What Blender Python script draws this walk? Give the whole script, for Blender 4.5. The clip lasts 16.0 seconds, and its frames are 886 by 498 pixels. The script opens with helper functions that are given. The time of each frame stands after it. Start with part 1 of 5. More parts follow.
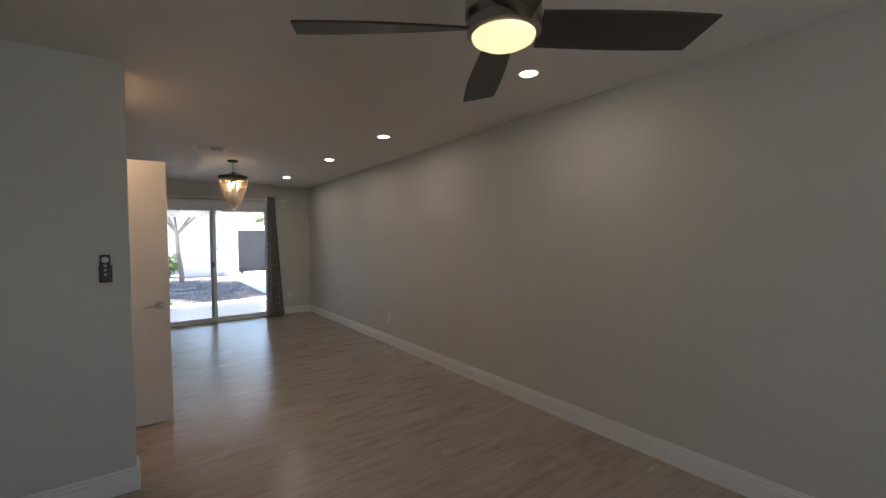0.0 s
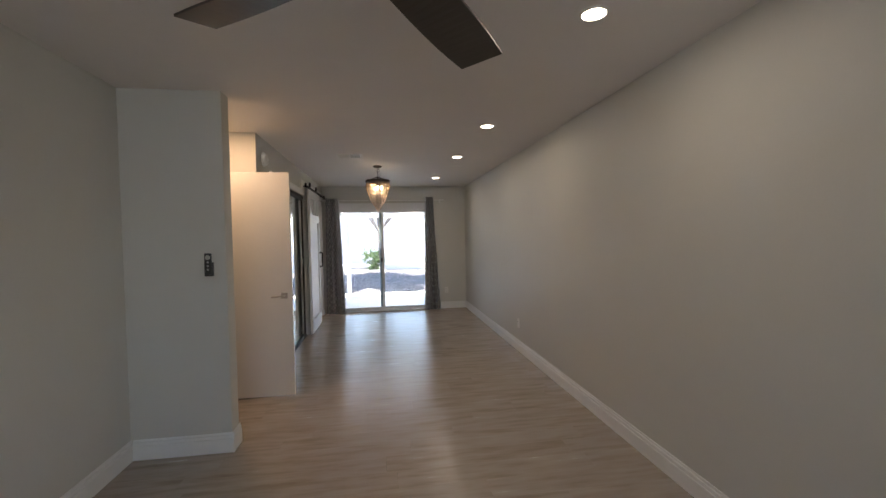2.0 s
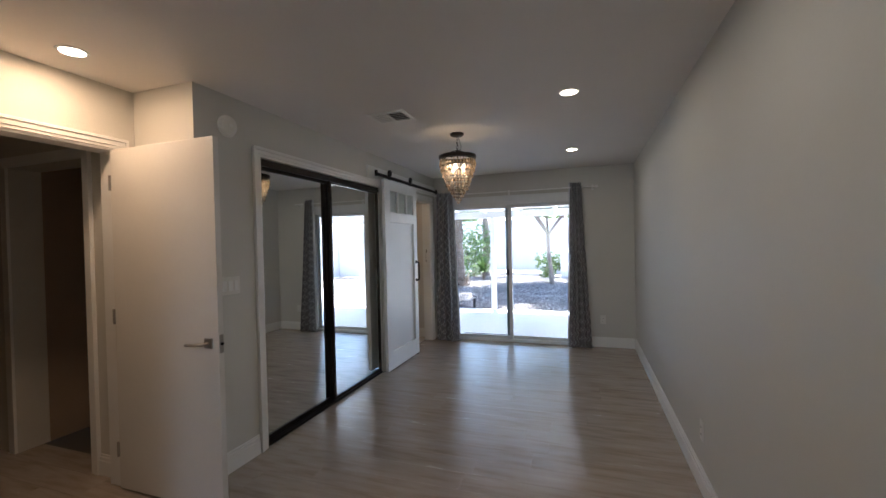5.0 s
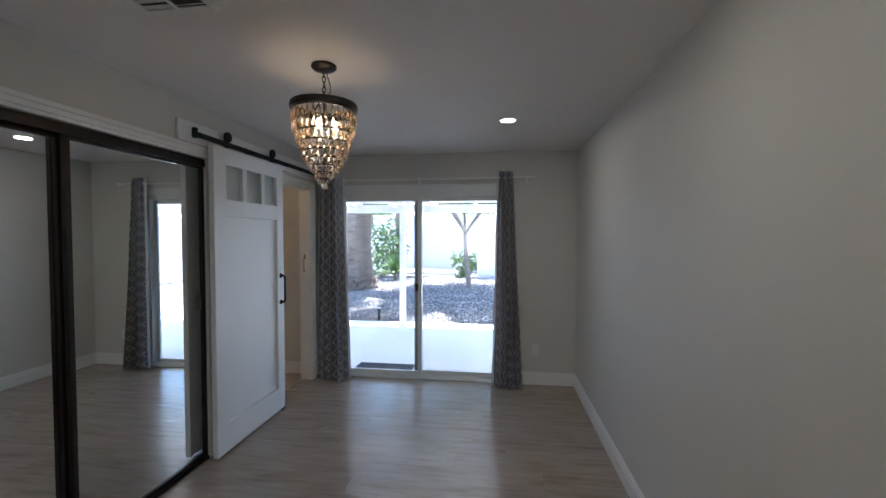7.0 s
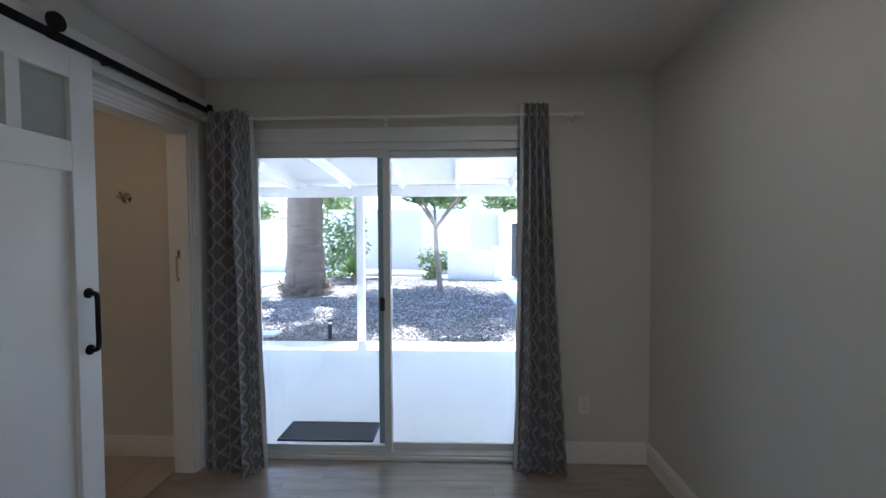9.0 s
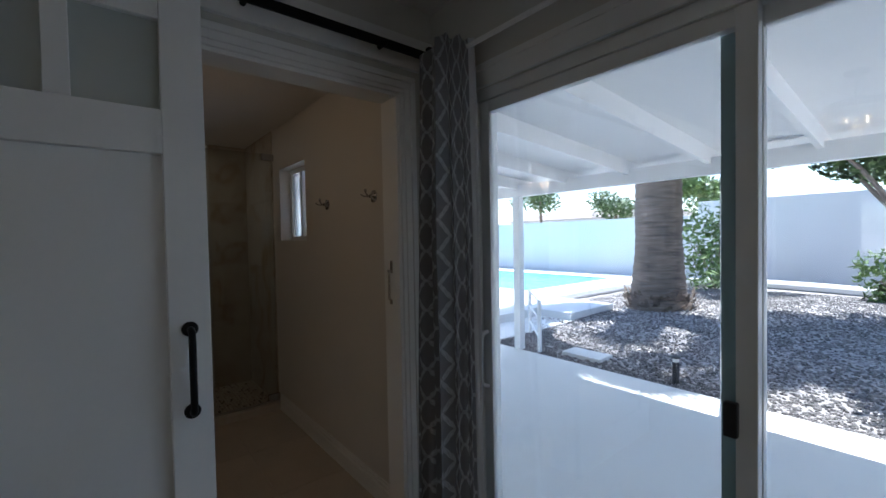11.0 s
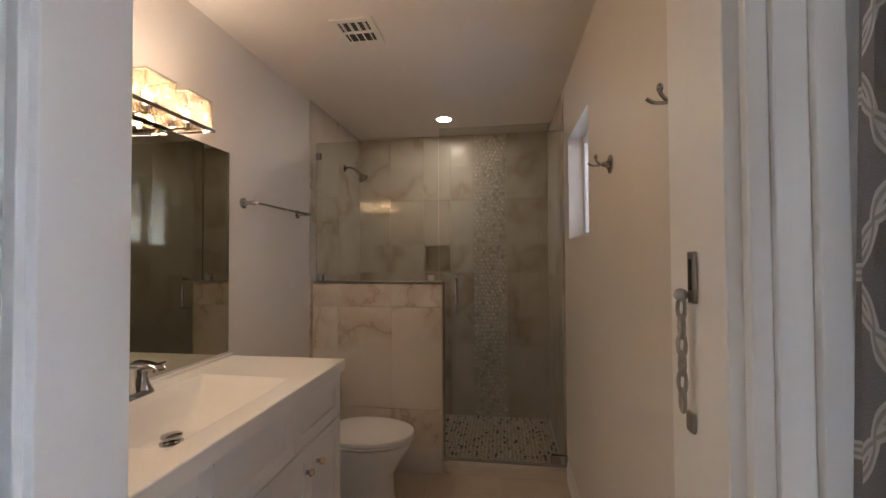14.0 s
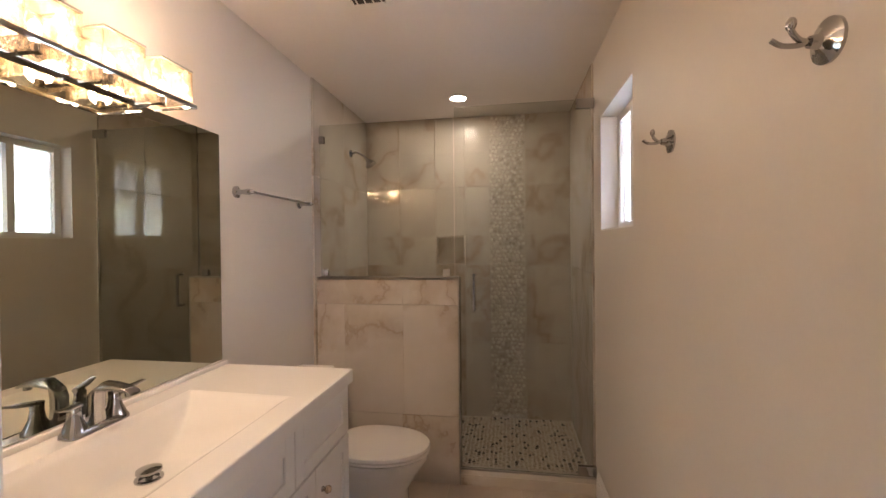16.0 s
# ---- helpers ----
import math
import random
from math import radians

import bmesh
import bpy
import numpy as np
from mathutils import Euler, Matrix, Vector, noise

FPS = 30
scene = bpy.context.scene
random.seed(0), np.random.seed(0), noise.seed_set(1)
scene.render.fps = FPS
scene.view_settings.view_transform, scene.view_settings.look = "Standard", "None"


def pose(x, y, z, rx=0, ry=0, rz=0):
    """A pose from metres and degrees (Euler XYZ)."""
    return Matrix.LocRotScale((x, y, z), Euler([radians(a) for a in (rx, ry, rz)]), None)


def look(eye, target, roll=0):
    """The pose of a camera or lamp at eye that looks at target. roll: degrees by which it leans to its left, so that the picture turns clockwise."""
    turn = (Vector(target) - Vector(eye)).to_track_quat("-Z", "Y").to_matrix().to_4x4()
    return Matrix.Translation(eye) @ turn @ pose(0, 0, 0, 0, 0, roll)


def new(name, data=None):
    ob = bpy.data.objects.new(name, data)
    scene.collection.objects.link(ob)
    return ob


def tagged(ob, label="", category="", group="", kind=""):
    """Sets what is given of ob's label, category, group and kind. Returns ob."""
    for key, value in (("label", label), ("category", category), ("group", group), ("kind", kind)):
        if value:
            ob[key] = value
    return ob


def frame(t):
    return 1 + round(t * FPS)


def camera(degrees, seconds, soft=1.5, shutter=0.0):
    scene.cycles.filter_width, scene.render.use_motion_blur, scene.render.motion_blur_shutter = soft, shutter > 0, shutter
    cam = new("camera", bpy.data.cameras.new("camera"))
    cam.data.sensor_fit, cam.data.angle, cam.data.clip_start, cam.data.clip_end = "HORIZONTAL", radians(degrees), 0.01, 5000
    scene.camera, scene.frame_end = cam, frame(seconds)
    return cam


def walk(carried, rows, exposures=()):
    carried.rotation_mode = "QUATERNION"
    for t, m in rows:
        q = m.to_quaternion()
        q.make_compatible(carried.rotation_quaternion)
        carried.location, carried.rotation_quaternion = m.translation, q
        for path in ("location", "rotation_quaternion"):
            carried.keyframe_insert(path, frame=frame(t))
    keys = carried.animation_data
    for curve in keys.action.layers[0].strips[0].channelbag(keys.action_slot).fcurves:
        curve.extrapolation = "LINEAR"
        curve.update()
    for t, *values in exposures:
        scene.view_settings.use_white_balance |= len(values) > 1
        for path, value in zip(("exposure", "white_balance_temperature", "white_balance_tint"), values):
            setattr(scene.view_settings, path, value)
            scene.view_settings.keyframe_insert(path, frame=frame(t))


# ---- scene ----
cam = camera(94.4, 16.0)
PATH = [
    (0, (-0.123, 0.161, 1.433), (1.05, 1.78, 1.376), -0.7),
    (0.5, (0.078, 0.095, 1.453), (1.256, 1.711, 1.404), -0.2),
    (1, (0.298, 0.027, 1.454), (1.372, 1.713, 1.398), -0.6),
    (1.5, (0.544, 0.02, 1.449), (1.238, 1.895, 1.388), -1.3),
    (2, (0.846, 0.15, 1.442), (1.137, 2.128, 1.381), -1.1),
    (2.5, (1.192, 0.319, 1.442), (1.1, 2.317, 1.398), -1.1),
    (3, (1.455, 0.594, 1.427), (1.02, 2.546, 1.386), -1.4),
    (3.5, (1.674, 0.983, 1.421), (1.1, 2.899, 1.397), -1.2),
    (3.8, (1.748, 1.248, 1.444), (1.163, 3.16, 1.437), -1.2),
    (4, (1.864, 1.371, 1.413), (1.248, 3.274, 1.413), -1.5),
    (4.2, (1.904, 1.545, 1.39), (1.267, 3.441, 1.391), -1.9),
    (6.3, (1.809, 3.492, 1.562), (1.128, 5.371, 1.494), -0.2),
    (6.5, (1.789, 3.597, 1.54), (1.142, 5.489, 1.483), -0.8),
    (7, (1.693, 3.915, 1.565), (1.43, 5.896, 1.5), 0.1),
    (7.5, (1.633, 4.318, 1.533), (1.615, 6.316, 1.461), 0.0),
    (8, (1.487, 4.776, 1.462), (1.475, 6.774, 1.387), -0.4),
    (8.2, (1.427, 4.962, 1.44), (1.426, 6.961, 1.367), -0.4),
    (10.3, (1.258, 6.699, 1.444), (0.375, 8.494, 1.411), -0.9),
    (10.5, (1.24, 6.818, 1.464), (0.138, 8.487, 1.413), -1.4),
    (11, (1.145, 7.14, 1.452), (-0.401, 8.409, 1.401), -1.1),
    (11.5, (0.985, 7.402, 1.445), (-0.803, 8.297, 1.419), -0.5),
    (12, (0.857, 7.629, 1.442), (-1.075, 8.146, 1.435), -0.9),
    (12.5, (0.689, 7.786, 1.426), (-1.308, 7.896, 1.429), -0.7),
    (13, (0.473, 7.825, 1.401), (-1.525, 7.733, 1.421), -0.7),
    (13.5, (0.265, 7.849, 1.365), (-1.722, 7.621, 1.394), -1.2),
    (14, (0.101, 7.89, 1.357), (-1.878, 7.605, 1.399), -0.3),
    (14.5, (0.016, 7.883, 1.354), (-1.959, 7.567, 1.397), -0.3),
    (15, (-0.04, 7.853, 1.375), (-2.015, 7.543, 1.417), -0.5),
    (15.5, (-0.096, 7.833, 1.394), (-2.072, 7.525, 1.413), -0.5),
    (16, (-0.127, 7.802, 1.389), (-2.102, 7.484, 1.371), -0.6),
]
# stops, white balance and tint of the carried camera
EXPOSURES = [(0.0, 2.55, 6450, 13), (0.5, 2.8, 6450, 13), (2.0, 2.95, 6450, 13), (3.0, 3.05, 6200, 12), (4.0, 2.88, 6050, 12), (7.0, 2.68, 5600, 10), (8.2, 2.6, 5600, 10), (10.5, 1.6, 5650, 8), (12.3, 1.25, 5650, 8),
             (13.0, 2.95, 5750, 10), (13.5, 3.4, 6050, 14), (14.2, 3.8, 6300, 16), (16.0, 4.3, 6450, 19)]
walk(cam, [(t, look(eye, target, roll)) for t, eye, target, roll in PATH], EXPOSURES)

# ---- world, sun, exposure ----
SUN_AZ, SUN_EL = radians(14), radians(70)   # azimuth from +y towards -x
world = bpy.data.worlds.new("sky")
scene.world = world
world.use_nodes = True
wn = world.node_tree.nodes
sky = wn.new("ShaderNodeTexSky")
sky.sky_type, sky.sun_disc = "NISHITA", False
sky.sun_elevation, sky.sun_rotation = SUN_EL, -SUN_AZ
world.node_tree.links.new(sky.outputs[0], wn["Background"].inputs[0])
wn["Background"].inputs[1].default_value = 0.15
sun = new("sun", bpy.data.lights.new("sun", "SUN"))
sun.data.energy, sun.data.angle, sun.data.color = 5.0, radians(0.5), (1, 0.95, 0.88)
sun_dir = Vector((-math.sin(SUN_AZ) * math.cos(SUN_EL), math.cos(SUN_AZ) * math.cos(SUN_EL), math.sin(SUN_EL)))
sun.matrix_world = look(sun_dir * 30, (0, 0, 0))


def lamp(name, kind, place, watts, colour, size=0.1, target=None, spread=180):
    ob = new(name, bpy.data.lights.new(name, kind))
    ob.data.energy, ob.data.color = watts, colour
    if kind == "AREA":
        ob.data.shape, ob.data.size, ob.data.spread = "DISK", size, radians(spread)
    else:
        ob.data.shadow_soft_size = size
    ob.matrix_world = look(place, target) if target else pose(*place)
    return ob


WARM = (1.0, 0.85, 0.68)
CEIL, BATH_CEIL = 2.44, 2.41
CANS = [(1.82, 1.92), (1.815, 3.82), (1.80, 5.26), (1.765, 7.085)]
for cx, cy in CANS:
    lamp("can_lamp", "AREA", (cx, cy, CEIL - 0.012), 0.32, WARM, 0.115)
lamp("can_lamp", "AREA", (-0.50, 3.71, CEIL - 0.012), 0.95, (1.0, 0.62, 0.34), 0.115)
lamp("shower_can_lamp", "AREA", (-2.965, 7.462, BATH_CEIL - 0.012), 0.20, WARM, 0.115)
lamp("chandelier_lamp", "POINT", (0.80, 5.96, 2.08), 0.09, (1.0, 0.74, 0.48), 0.05)
for k in range(4):
    lamp("vanity_lamp", "POINT", (-0.729 - 0.172 * k, 6.748, 1.875), 0.36, (1.0, 0.74, 0.50), 0.03)

# added fill that brightens the near room from behind; its source is assumed
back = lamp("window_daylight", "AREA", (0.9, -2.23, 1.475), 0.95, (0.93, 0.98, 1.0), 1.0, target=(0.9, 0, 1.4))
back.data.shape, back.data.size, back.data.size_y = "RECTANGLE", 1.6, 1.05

# ---- materials ----


class Nodes:
    def __init__(self, name, colour, rough=0.5, metal=0.0, **more):
        self.mat = bpy.data.materials.new(name)
        self.mat.use_nodes = True
        self.tree = self.mat.node_tree
        self.n, self.l = self.tree.nodes, self.tree.links
        self.bsdf = self.n["Principled BSDF"]
        self.put("Base Color", (*colour, 1))
        self.put("Roughness", rough)
        self.put("Metallic", metal)
        for key, value in more.items():
            self.put(key.replace("_", " "), value)

    def put(self, key, value):
        if isinstance(value, bpy.types.NodeSocket):
            self.l.new(value, self.bsdf.inputs[key])
        else:
            self.bsdf.inputs[key].default_value = value

    def add(self, kind, *ins, out=0, **props):
        node = self.n.new("ShaderNode" + kind)
        for key, value in props.items():
            if key in node.inputs:
                node.inputs[key].default_value = value
            else:
                node.operation = value
        for k, value in enumerate(ins):
            if value is None:
                continue
            if isinstance(value, bpy.types.NodeSocket):
                self.l.new(value, node.inputs[k])
            else:
                node.inputs[k].default_value = value
        return node.outputs[out]

    def math(self, op, a, b=None, c=None):
        return self.add("Math", a, b, c, operation=op)

    def coords(self, scale=(1, 1, 1), kind="Object"):
        tc = self.n.new("ShaderNodeTexCoord")
        return self.add("Mapping", tc.outputs[kind], Scale=scale)

    def noise(self, co, scale, detail=4.0, rough=0.55):
        return self.add("TexNoise", co, Scale=scale, Detail=detail, Roughness=rough)

    def ramp(self, fac, *stops):
        node = self.n.new("ShaderNodeValToRGB")
        self.l.new(fac, node.inputs[0])
        els = node.color_ramp.elements
        while len(els) < len(stops):
            els.new(0.5)
        for el, (at, col) in zip(els, stops):
            el.position, el.color = at, (*col, 1)
        return node.outputs[0]

    def mix(self, fac, a, b, blend="MIX"):
        node = self.n.new("ShaderNodeMix")
        node.data_type, node.blend_type = "RGBA", blend
        for k, value in ((0, fac), (6, a), (7, b)):
            if isinstance(value, bpy.types.NodeSocket):
                self.l.new(value, node.inputs[k])
            else:
                node.inputs[k].default_value = value if k == 0 else (*value, 1)
        return node.outputs[2]

    def bump(self, height, strength=0.2, distance=0.01):
        node = self.n.new("ShaderNodeBump")
        node.inputs["Strength"].default_value, node.inputs["Distance"].default_value = strength, distance
        self.l.new(height, node.inputs["Height"])
        self.put("Normal", node.outputs[0])


def varied(name, colour, rough=0.5, metal=0.0, spread=0.06, scale=3.0, bump=0.05, bump_scale=60.0, **more):
    """A plain surface with cloudy colour variation at two scales and fine relief."""
    m = Nodes(name, colour, rough, metal, **more)
    co = m.coords()
    a, b = m.noise(co, scale), m.noise(co, bump_scale, 3.0)
    f = m.math("ADD", m.math("MULTIPLY", a, 0.7), m.math("MULTIPLY", b, 0.3))
    lo, hi = [tuple(c * (1 - spread) for c in colour), tuple(min(1, c * (1 + spread)) for c in colour)]
    m.put("Base Color", m.ramp(f, (0.3, lo), (0.7, hi)))
    m.put("Roughness", m.math("MULTIPLY_ADD", a, 0.16, rough - 0.08))
    if bump:
        m.bump(b, bump, 0.004)
    return m.mat


def glow(name, colour, strength):
    m = Nodes(name, (0.9, 0.9, 0.88), 0.4)
    m.put("Emission Color", (*colour, 1))
    m.put("Emission Strength", strength)
    return m.mat


M_WALL = varied("wall_paint", (0.64, 0.63, 0.585), 0.55, spread=0.025, scale=1.2, bump=0.12, bump_scale=90)
M_BATHWALL = varied("bath_paint", (0.74, 0.71, 0.67), 0.5, spread=0.025, scale=1.2, bump=0.10, bump_scale=90)
M_CEIL = varied("ceiling_paint", (0.80, 0.765, 0.73), 0.7, spread=0.03, scale=1.5, bump=0.10, bump_scale=70)
M_TRIM = varied("white_trim", (0.85, 0.85, 0.83), 0.35, spread=0.02, bump=0.02)
M_DOOR = varied("white_door", (0.74, 0.72, 0.68), 0.42, spread=0.03, bump=0.02)
M_BARN = varied("barn_door_white", (0.85, 0.87, 0.87), 0.38, spread=0.02, bump=0.02)
M_BLACK = varied("black_metal", (0.015, 0.015, 0.017), 0.45, 0.6, spread=0.2)
M_BRONZE = varied("dark_bronze", (0.045, 0.038, 0.034), 0.38, 0.8, spread=0.15)
M_CHROME = varied("chrome", (0.46, 0.46, 0.47), 0.06, 1.0, spread=0.02, bump=0)
M_NICKEL = varied("brushed_nickel", (0.42, 0.40, 0.37), 0.32, 1.0, spread=0.05)
M_VINYL = varied("white_vinyl", (0.80, 0.82, 0.82), 0.35, spread=0.02, bump=0.01)
M_PLASTIC = varied("white_plastic", (0.78, 0.77, 0.73), 0.35, spread=0.02, bump=0)
M_BLKPLASTIC = varied("black_plastic", (0.02, 0.02, 0.022), 0.35, spread=0.2, bump=0)
M_RUBBER = varied("dark_mat_fibre", (0.035, 0.036, 0.04), 0.9, spread=0.3, bump=0.5, bump_scale=120)
M_CERAMIC = varied("white_ceramic", (0.80, 0.78, 0.75), 0.08, spread=0.015, bump=0)
M_COUNTER = varied("cultured_marble_white", (0.90, 0.88, 0.85), 0.12, spread=0.015, bump=0)
M_CABINET = varied("white_cabinet_paint", (0.78, 0.77, 0.75), 0.35, spread=0.02, bump=0.01)
# dark stands in for shade inside the closet and vent; also lies under floors
M_DARK = varied("recess_dark", (0.08, 0.075, 0.07), 0.8)
# tan darkened to carry the dimness of the hall and beyond
M_BROWN = varied("hall_dim_tan", (0.36, 0.28, 0.21), 0.6, spread=0.06)
M_CANLENS = glow("can_lens", (1.0, 0.86, 0.66), 4.0)
M_FANLENS = glow("fan_lens", (1.0, 0.78, 0.42), 0.20)
M_BULB = glow("candle_bulb", (1.0, 0.72, 0.42), 6.0)
M_MIRROR = Nodes("mirror", (0.82, 0.84, 0.83), 0.015, 1.0).mat
M_BATHMIRROR = Nodes("bath_mirror_smoked", (0.50, 0.50, 0.42), 0.01, 1.0).mat


def glass(name, tint, rough=0.0):
    m = Nodes(name, tint, rough)
    m.put("Transmission Weight", 1.0)
    m.put("IOR", 1.45)
    return m.mat


M_GLASS = glass("clear_glass", (0.97, 0.99, 0.985))
M_OBSCURE = glass("obscure_glass", (0.97, 0.98, 0.98), 0.3)
M_SHGLASS = glass("shower_glass", (0.76, 0.78, 0.73))
M_CRYSTAL = Nodes("crystal", (1.0, 0.82, 0.62), 0.05, Transmission_Weight=0.9, IOR=1.5).mat


def wood_floor():
    m = Nodes("greige_vinyl_plank", (0.4, 0.36, 0.31), 0.33, Specular_IOR_Level=0.95)
    co = m.coords()
    info = m.n.new("ShaderNodeObjectInfo")
    off = m.add("CombineXYZ", m.math("MULTIPLY", info.outputs["Random"], 37.0), m.math("MULTIPLY", info.outputs["Random"], 91.0), 0.0)
    co = m.add("VectorMath", co, off, operation="ADD")
    grain = m.noise(m.add("Mapping", co, Scale=(1.3, 9, 1)), 2.2, 5, 0.55)
    fine = m.noise(m.add("Mapping", co, Scale=(4, 90, 1)), 3.0, 4, 0.6)
    cloud = m.noise(m.add("Mapping", co, Scale=(1, 3, 1)), 1.6, 2)
    f = m.math("ADD", m.math("MULTIPLY", grain, 0.62), m.math("ADD", m.math("MULTIPLY", fine, 0.10), m.math("MULTIPLY", cloud, 0.30)))
    tone = m.math("MULTIPLY_ADD", info.outputs["Random"], 0.05, m.math("SUBTRACT", f, 0.025))
    m.put("Base Color", m.ramp(tone, (0.32, (0.275, 0.222, 0.180)), (0.50, (0.395, 0.335, 0.285)), (0.70, (0.47, 0.412, 0.356))))
    m.put("Roughness", m.math("MULTIPLY_ADD", grain, 0.07, 0.225))
    m.bump(fine, 0.012, 0.001)
    return m.mat


def marble():
    m = Nodes("cream_marble_tile", (0.6, 0.55, 0.48), 0.22)
    co = m.coords()
    info = m.n.new("ShaderNodeObjectInfo")
    off = m.add("CombineXYZ", m.math("MULTIPLY", info.outputs["Random"], 23.0), m.math("MULTIPLY", info.outputs["Random"], 57.0), m.math("MULTIPLY", info.outputs["Random"], 11.0))
    co = m.add("VectorMath", co, off, operation="ADD")
    warp = m.noise(co, 2.0, 5, 0.6)
    co2 = m.add("VectorMath", co, m.add("VectorMath", warp, (0.6, 0.6, 0.6), operation="MULTIPLY"), operation="ADD")
    vein = m.noise(co2, 1.1, 6, 0.5)
    v = m.math("ABSOLUTE", m.math("SUBTRACT", vein, 0.5))
    body = m.ramp(m.noise(co, 1.9, 4), (0.30, (0.55, 0.49, 0.425)), (0.5, (0.62, 0.565, 0.50)), (0.70, (0.665, 0.615, 0.555)))
    lines = m.ramp(v, (0.0, (0.72, 0.64, 0.56)), (0.012, (0.88, 0.84, 0.79)), (0.06, (1, 1, 1)))
    m.put("Base Color", m.mix(1.0, body, lines, "MULTIPLY"))
    return m.mat


def pebble(name, white, light, dark):
    m = Nodes(name, white, 0.4)
    info = m.n.new("ShaderNodeNewGeometry")
    m.put("Base Color", m.ramp(info.outputs["Random Per Island"], (0.0, dark), (0.12, dark), (0.14, light), (0.55, white), (0.8, light), (1.0, white)))
    return m.mat


def lattice_cloth():
    """Grey curtain cloth with a woven quatrefoil lattice, over the cloth's own metres."""
    m = Nodes("lattice_curtain", (0.2, 0.2, 0.22), 0.8)
    uv = m.n.new("ShaderNodeUVMap").outputs[0]
    sep = m.n.new("ShaderNodeSeparateXYZ")
    m.l.new(uv, sep.inputs[0])
    W, H, D, R = 0.118, 0.116, 0.0254, 0.0302
    lines = []
    for shift in (0.0, 0.5):
        u, v = [m.math("ABSOLUTE", m.math("MULTIPLY", m.math("SUBTRACT", m.math("FRACT", m.math("ADD", m.math("DIVIDE", sep.outputs[k], size), shift)), 0.5), size)) for k, size in ((0, W), (1, H))]
        lobes = [m.math("SQRT", m.math("ADD", m.math("POWER", m.math("SUBTRACT", a, D), 2.0), m.math("POWER", b, 2.0))) for a, b in ((m.math("ADD", u, 0.007), v), (v, u))]
        core = m.math("SQRT", m.math("ADD", m.math("POWER", u, 2.0), m.math("POWER", v, 2.0)))
        lines.append(m.math("ABSOLUTE", m.math("SUBTRACT", m.math("MINIMUM", m.math("ADD", core, 0.003), m.math("MINIMUM", *lobes)), R)))
    edge = m.math("MINIMUM", *lines)
    line = m.math("MULTIPLY", m.math("LESS_THAN", edge, 0.0036), m.math("MULTIPLY_ADD", m.math("GREATER_THAN", edge, 0.0012), 0.65, 0.35))
    weave = m.noise(m.add("Mapping", uv, Scale=(500, 900, 1)), 1.0, 2)
    base = m.ramp(weave, (0.3, (0.185, 0.183, 0.192)), (0.7, (0.29, 0.288, 0.30)))
    m.put("Base Color", m.mix(line, base, (0.70, 0.71, 0.73)))
    m.put("Sheen Weight", 0.3)
    m.bump(weave, 0.3, 0.001)
    through_light = m.add("BsdfTranslucent", m.mix(line, (0.46, 0.46, 0.49), (0.75, 0.76, 0.79)))
    both = m.add("MixShader", 0.3, m.bsdf.outputs[0], through_light)
    m.l.new(both, m.n["Material Output"].inputs[0])
    return m.mat


def gravel_ground():
    m = Nodes("gravel_bed", (0.3, 0.28, 0.27), 0.9)
    co = m.coords()
    vor = m.n.new("ShaderNodeTexVoronoi")
    m.l.new(co, vor.inputs["Vector"])
    vor.inputs["Scale"].default_value = 22
    f = m.math("ADD", m.math("MULTIPLY", vor.outputs["Distance"], 0.7), m.math("MULTIPLY", m.noise(co, 1.3), 0.5))
    m.put("Base Color", m.ramp(f, (0.12, (0.10, 0.095, 0.10)), (0.42, (0.24, 0.22, 0.22)), (0.8, (0.42, 0.39, 0.38))))
    m.bump(vor.outputs["Distance"], 0.8, 0.03)
    return m.mat


def bark():
    m = Nodes("palm_bark", (0.24, 0.19, 0.16), 0.9)
    co = m.coords((1, 1, 9))
    a = m.noise(co, 3.0, 5)
    m.put("Base Color", m.ramp(a, (0.3, (0.09, 0.068, 0.055)), (0.7, (0.27, 0.21, 0.165))))
    m.bump(a, 0.6, 0.03)
    return m.mat


def leaf(name, a, b):
    m = Nodes(name, a, 0.55)
    info = m.n.new("ShaderNodeNewGeometry")
    m.put("Base Color", m.ramp(info.outputs["Random Per Island"], (0.0, a), (1.0, b)))
    m.put("Subsurface Weight", 0.0)
    return m.mat


M_TRUNK = varied("grey_brown_trunk", (0.26, 0.21, 0.18), 0.9, spread=0.2, scale=8, bump=0.5, bump_scale=30)
M_FLOOR, M_MARBLE, M_CURTAIN, M_GRAVEL, M_BARK = wood_floor(), marble(), lattice_cloth(), gravel_ground(), bark()
M_LINING = varied("curtain_lining", (0.72, 0.74, 0.77), 0.85, spread=0.03, bump=0.1, bump_scale=300)
M_PEBBLE = pebble("pebble_mosaic", (0.58, 0.51, 0.42), (0.42, 0.34, 0.26), (0.07, 0.06, 0.055))
M_PEBBLE2 = pebble("pebble_strip", (0.84, 0.81, 0.75), (0.66, 0.61, 0.54), (0.46, 0.41, 0.35))
M_GROUT = varied("grout", (0.60, 0.55, 0.48), 0.85, bump=0.2)
M_BATHTILE = varied("beige_floor_tile", (0.55, 0.47, 0.39), 0.3, spread=0.10, scale=4)
M_CONCRETE = varied("painted_concrete", (0.71, 0.71, 0.70), 0.8, spread=0.07, scale=0.8, bump=0.2, bump_scale=40)
M_STUCCO = varied("white_stucco", (0.66, 0.66, 0.68), 0.85, spread=0.04, scale=0.7, bump=0.3, bump_scale=45)
M_PATIOWHITE = varied("white_patio_paint", (0.88, 0.88, 0.87), 0.55, spread=0.03, bump=0.08)
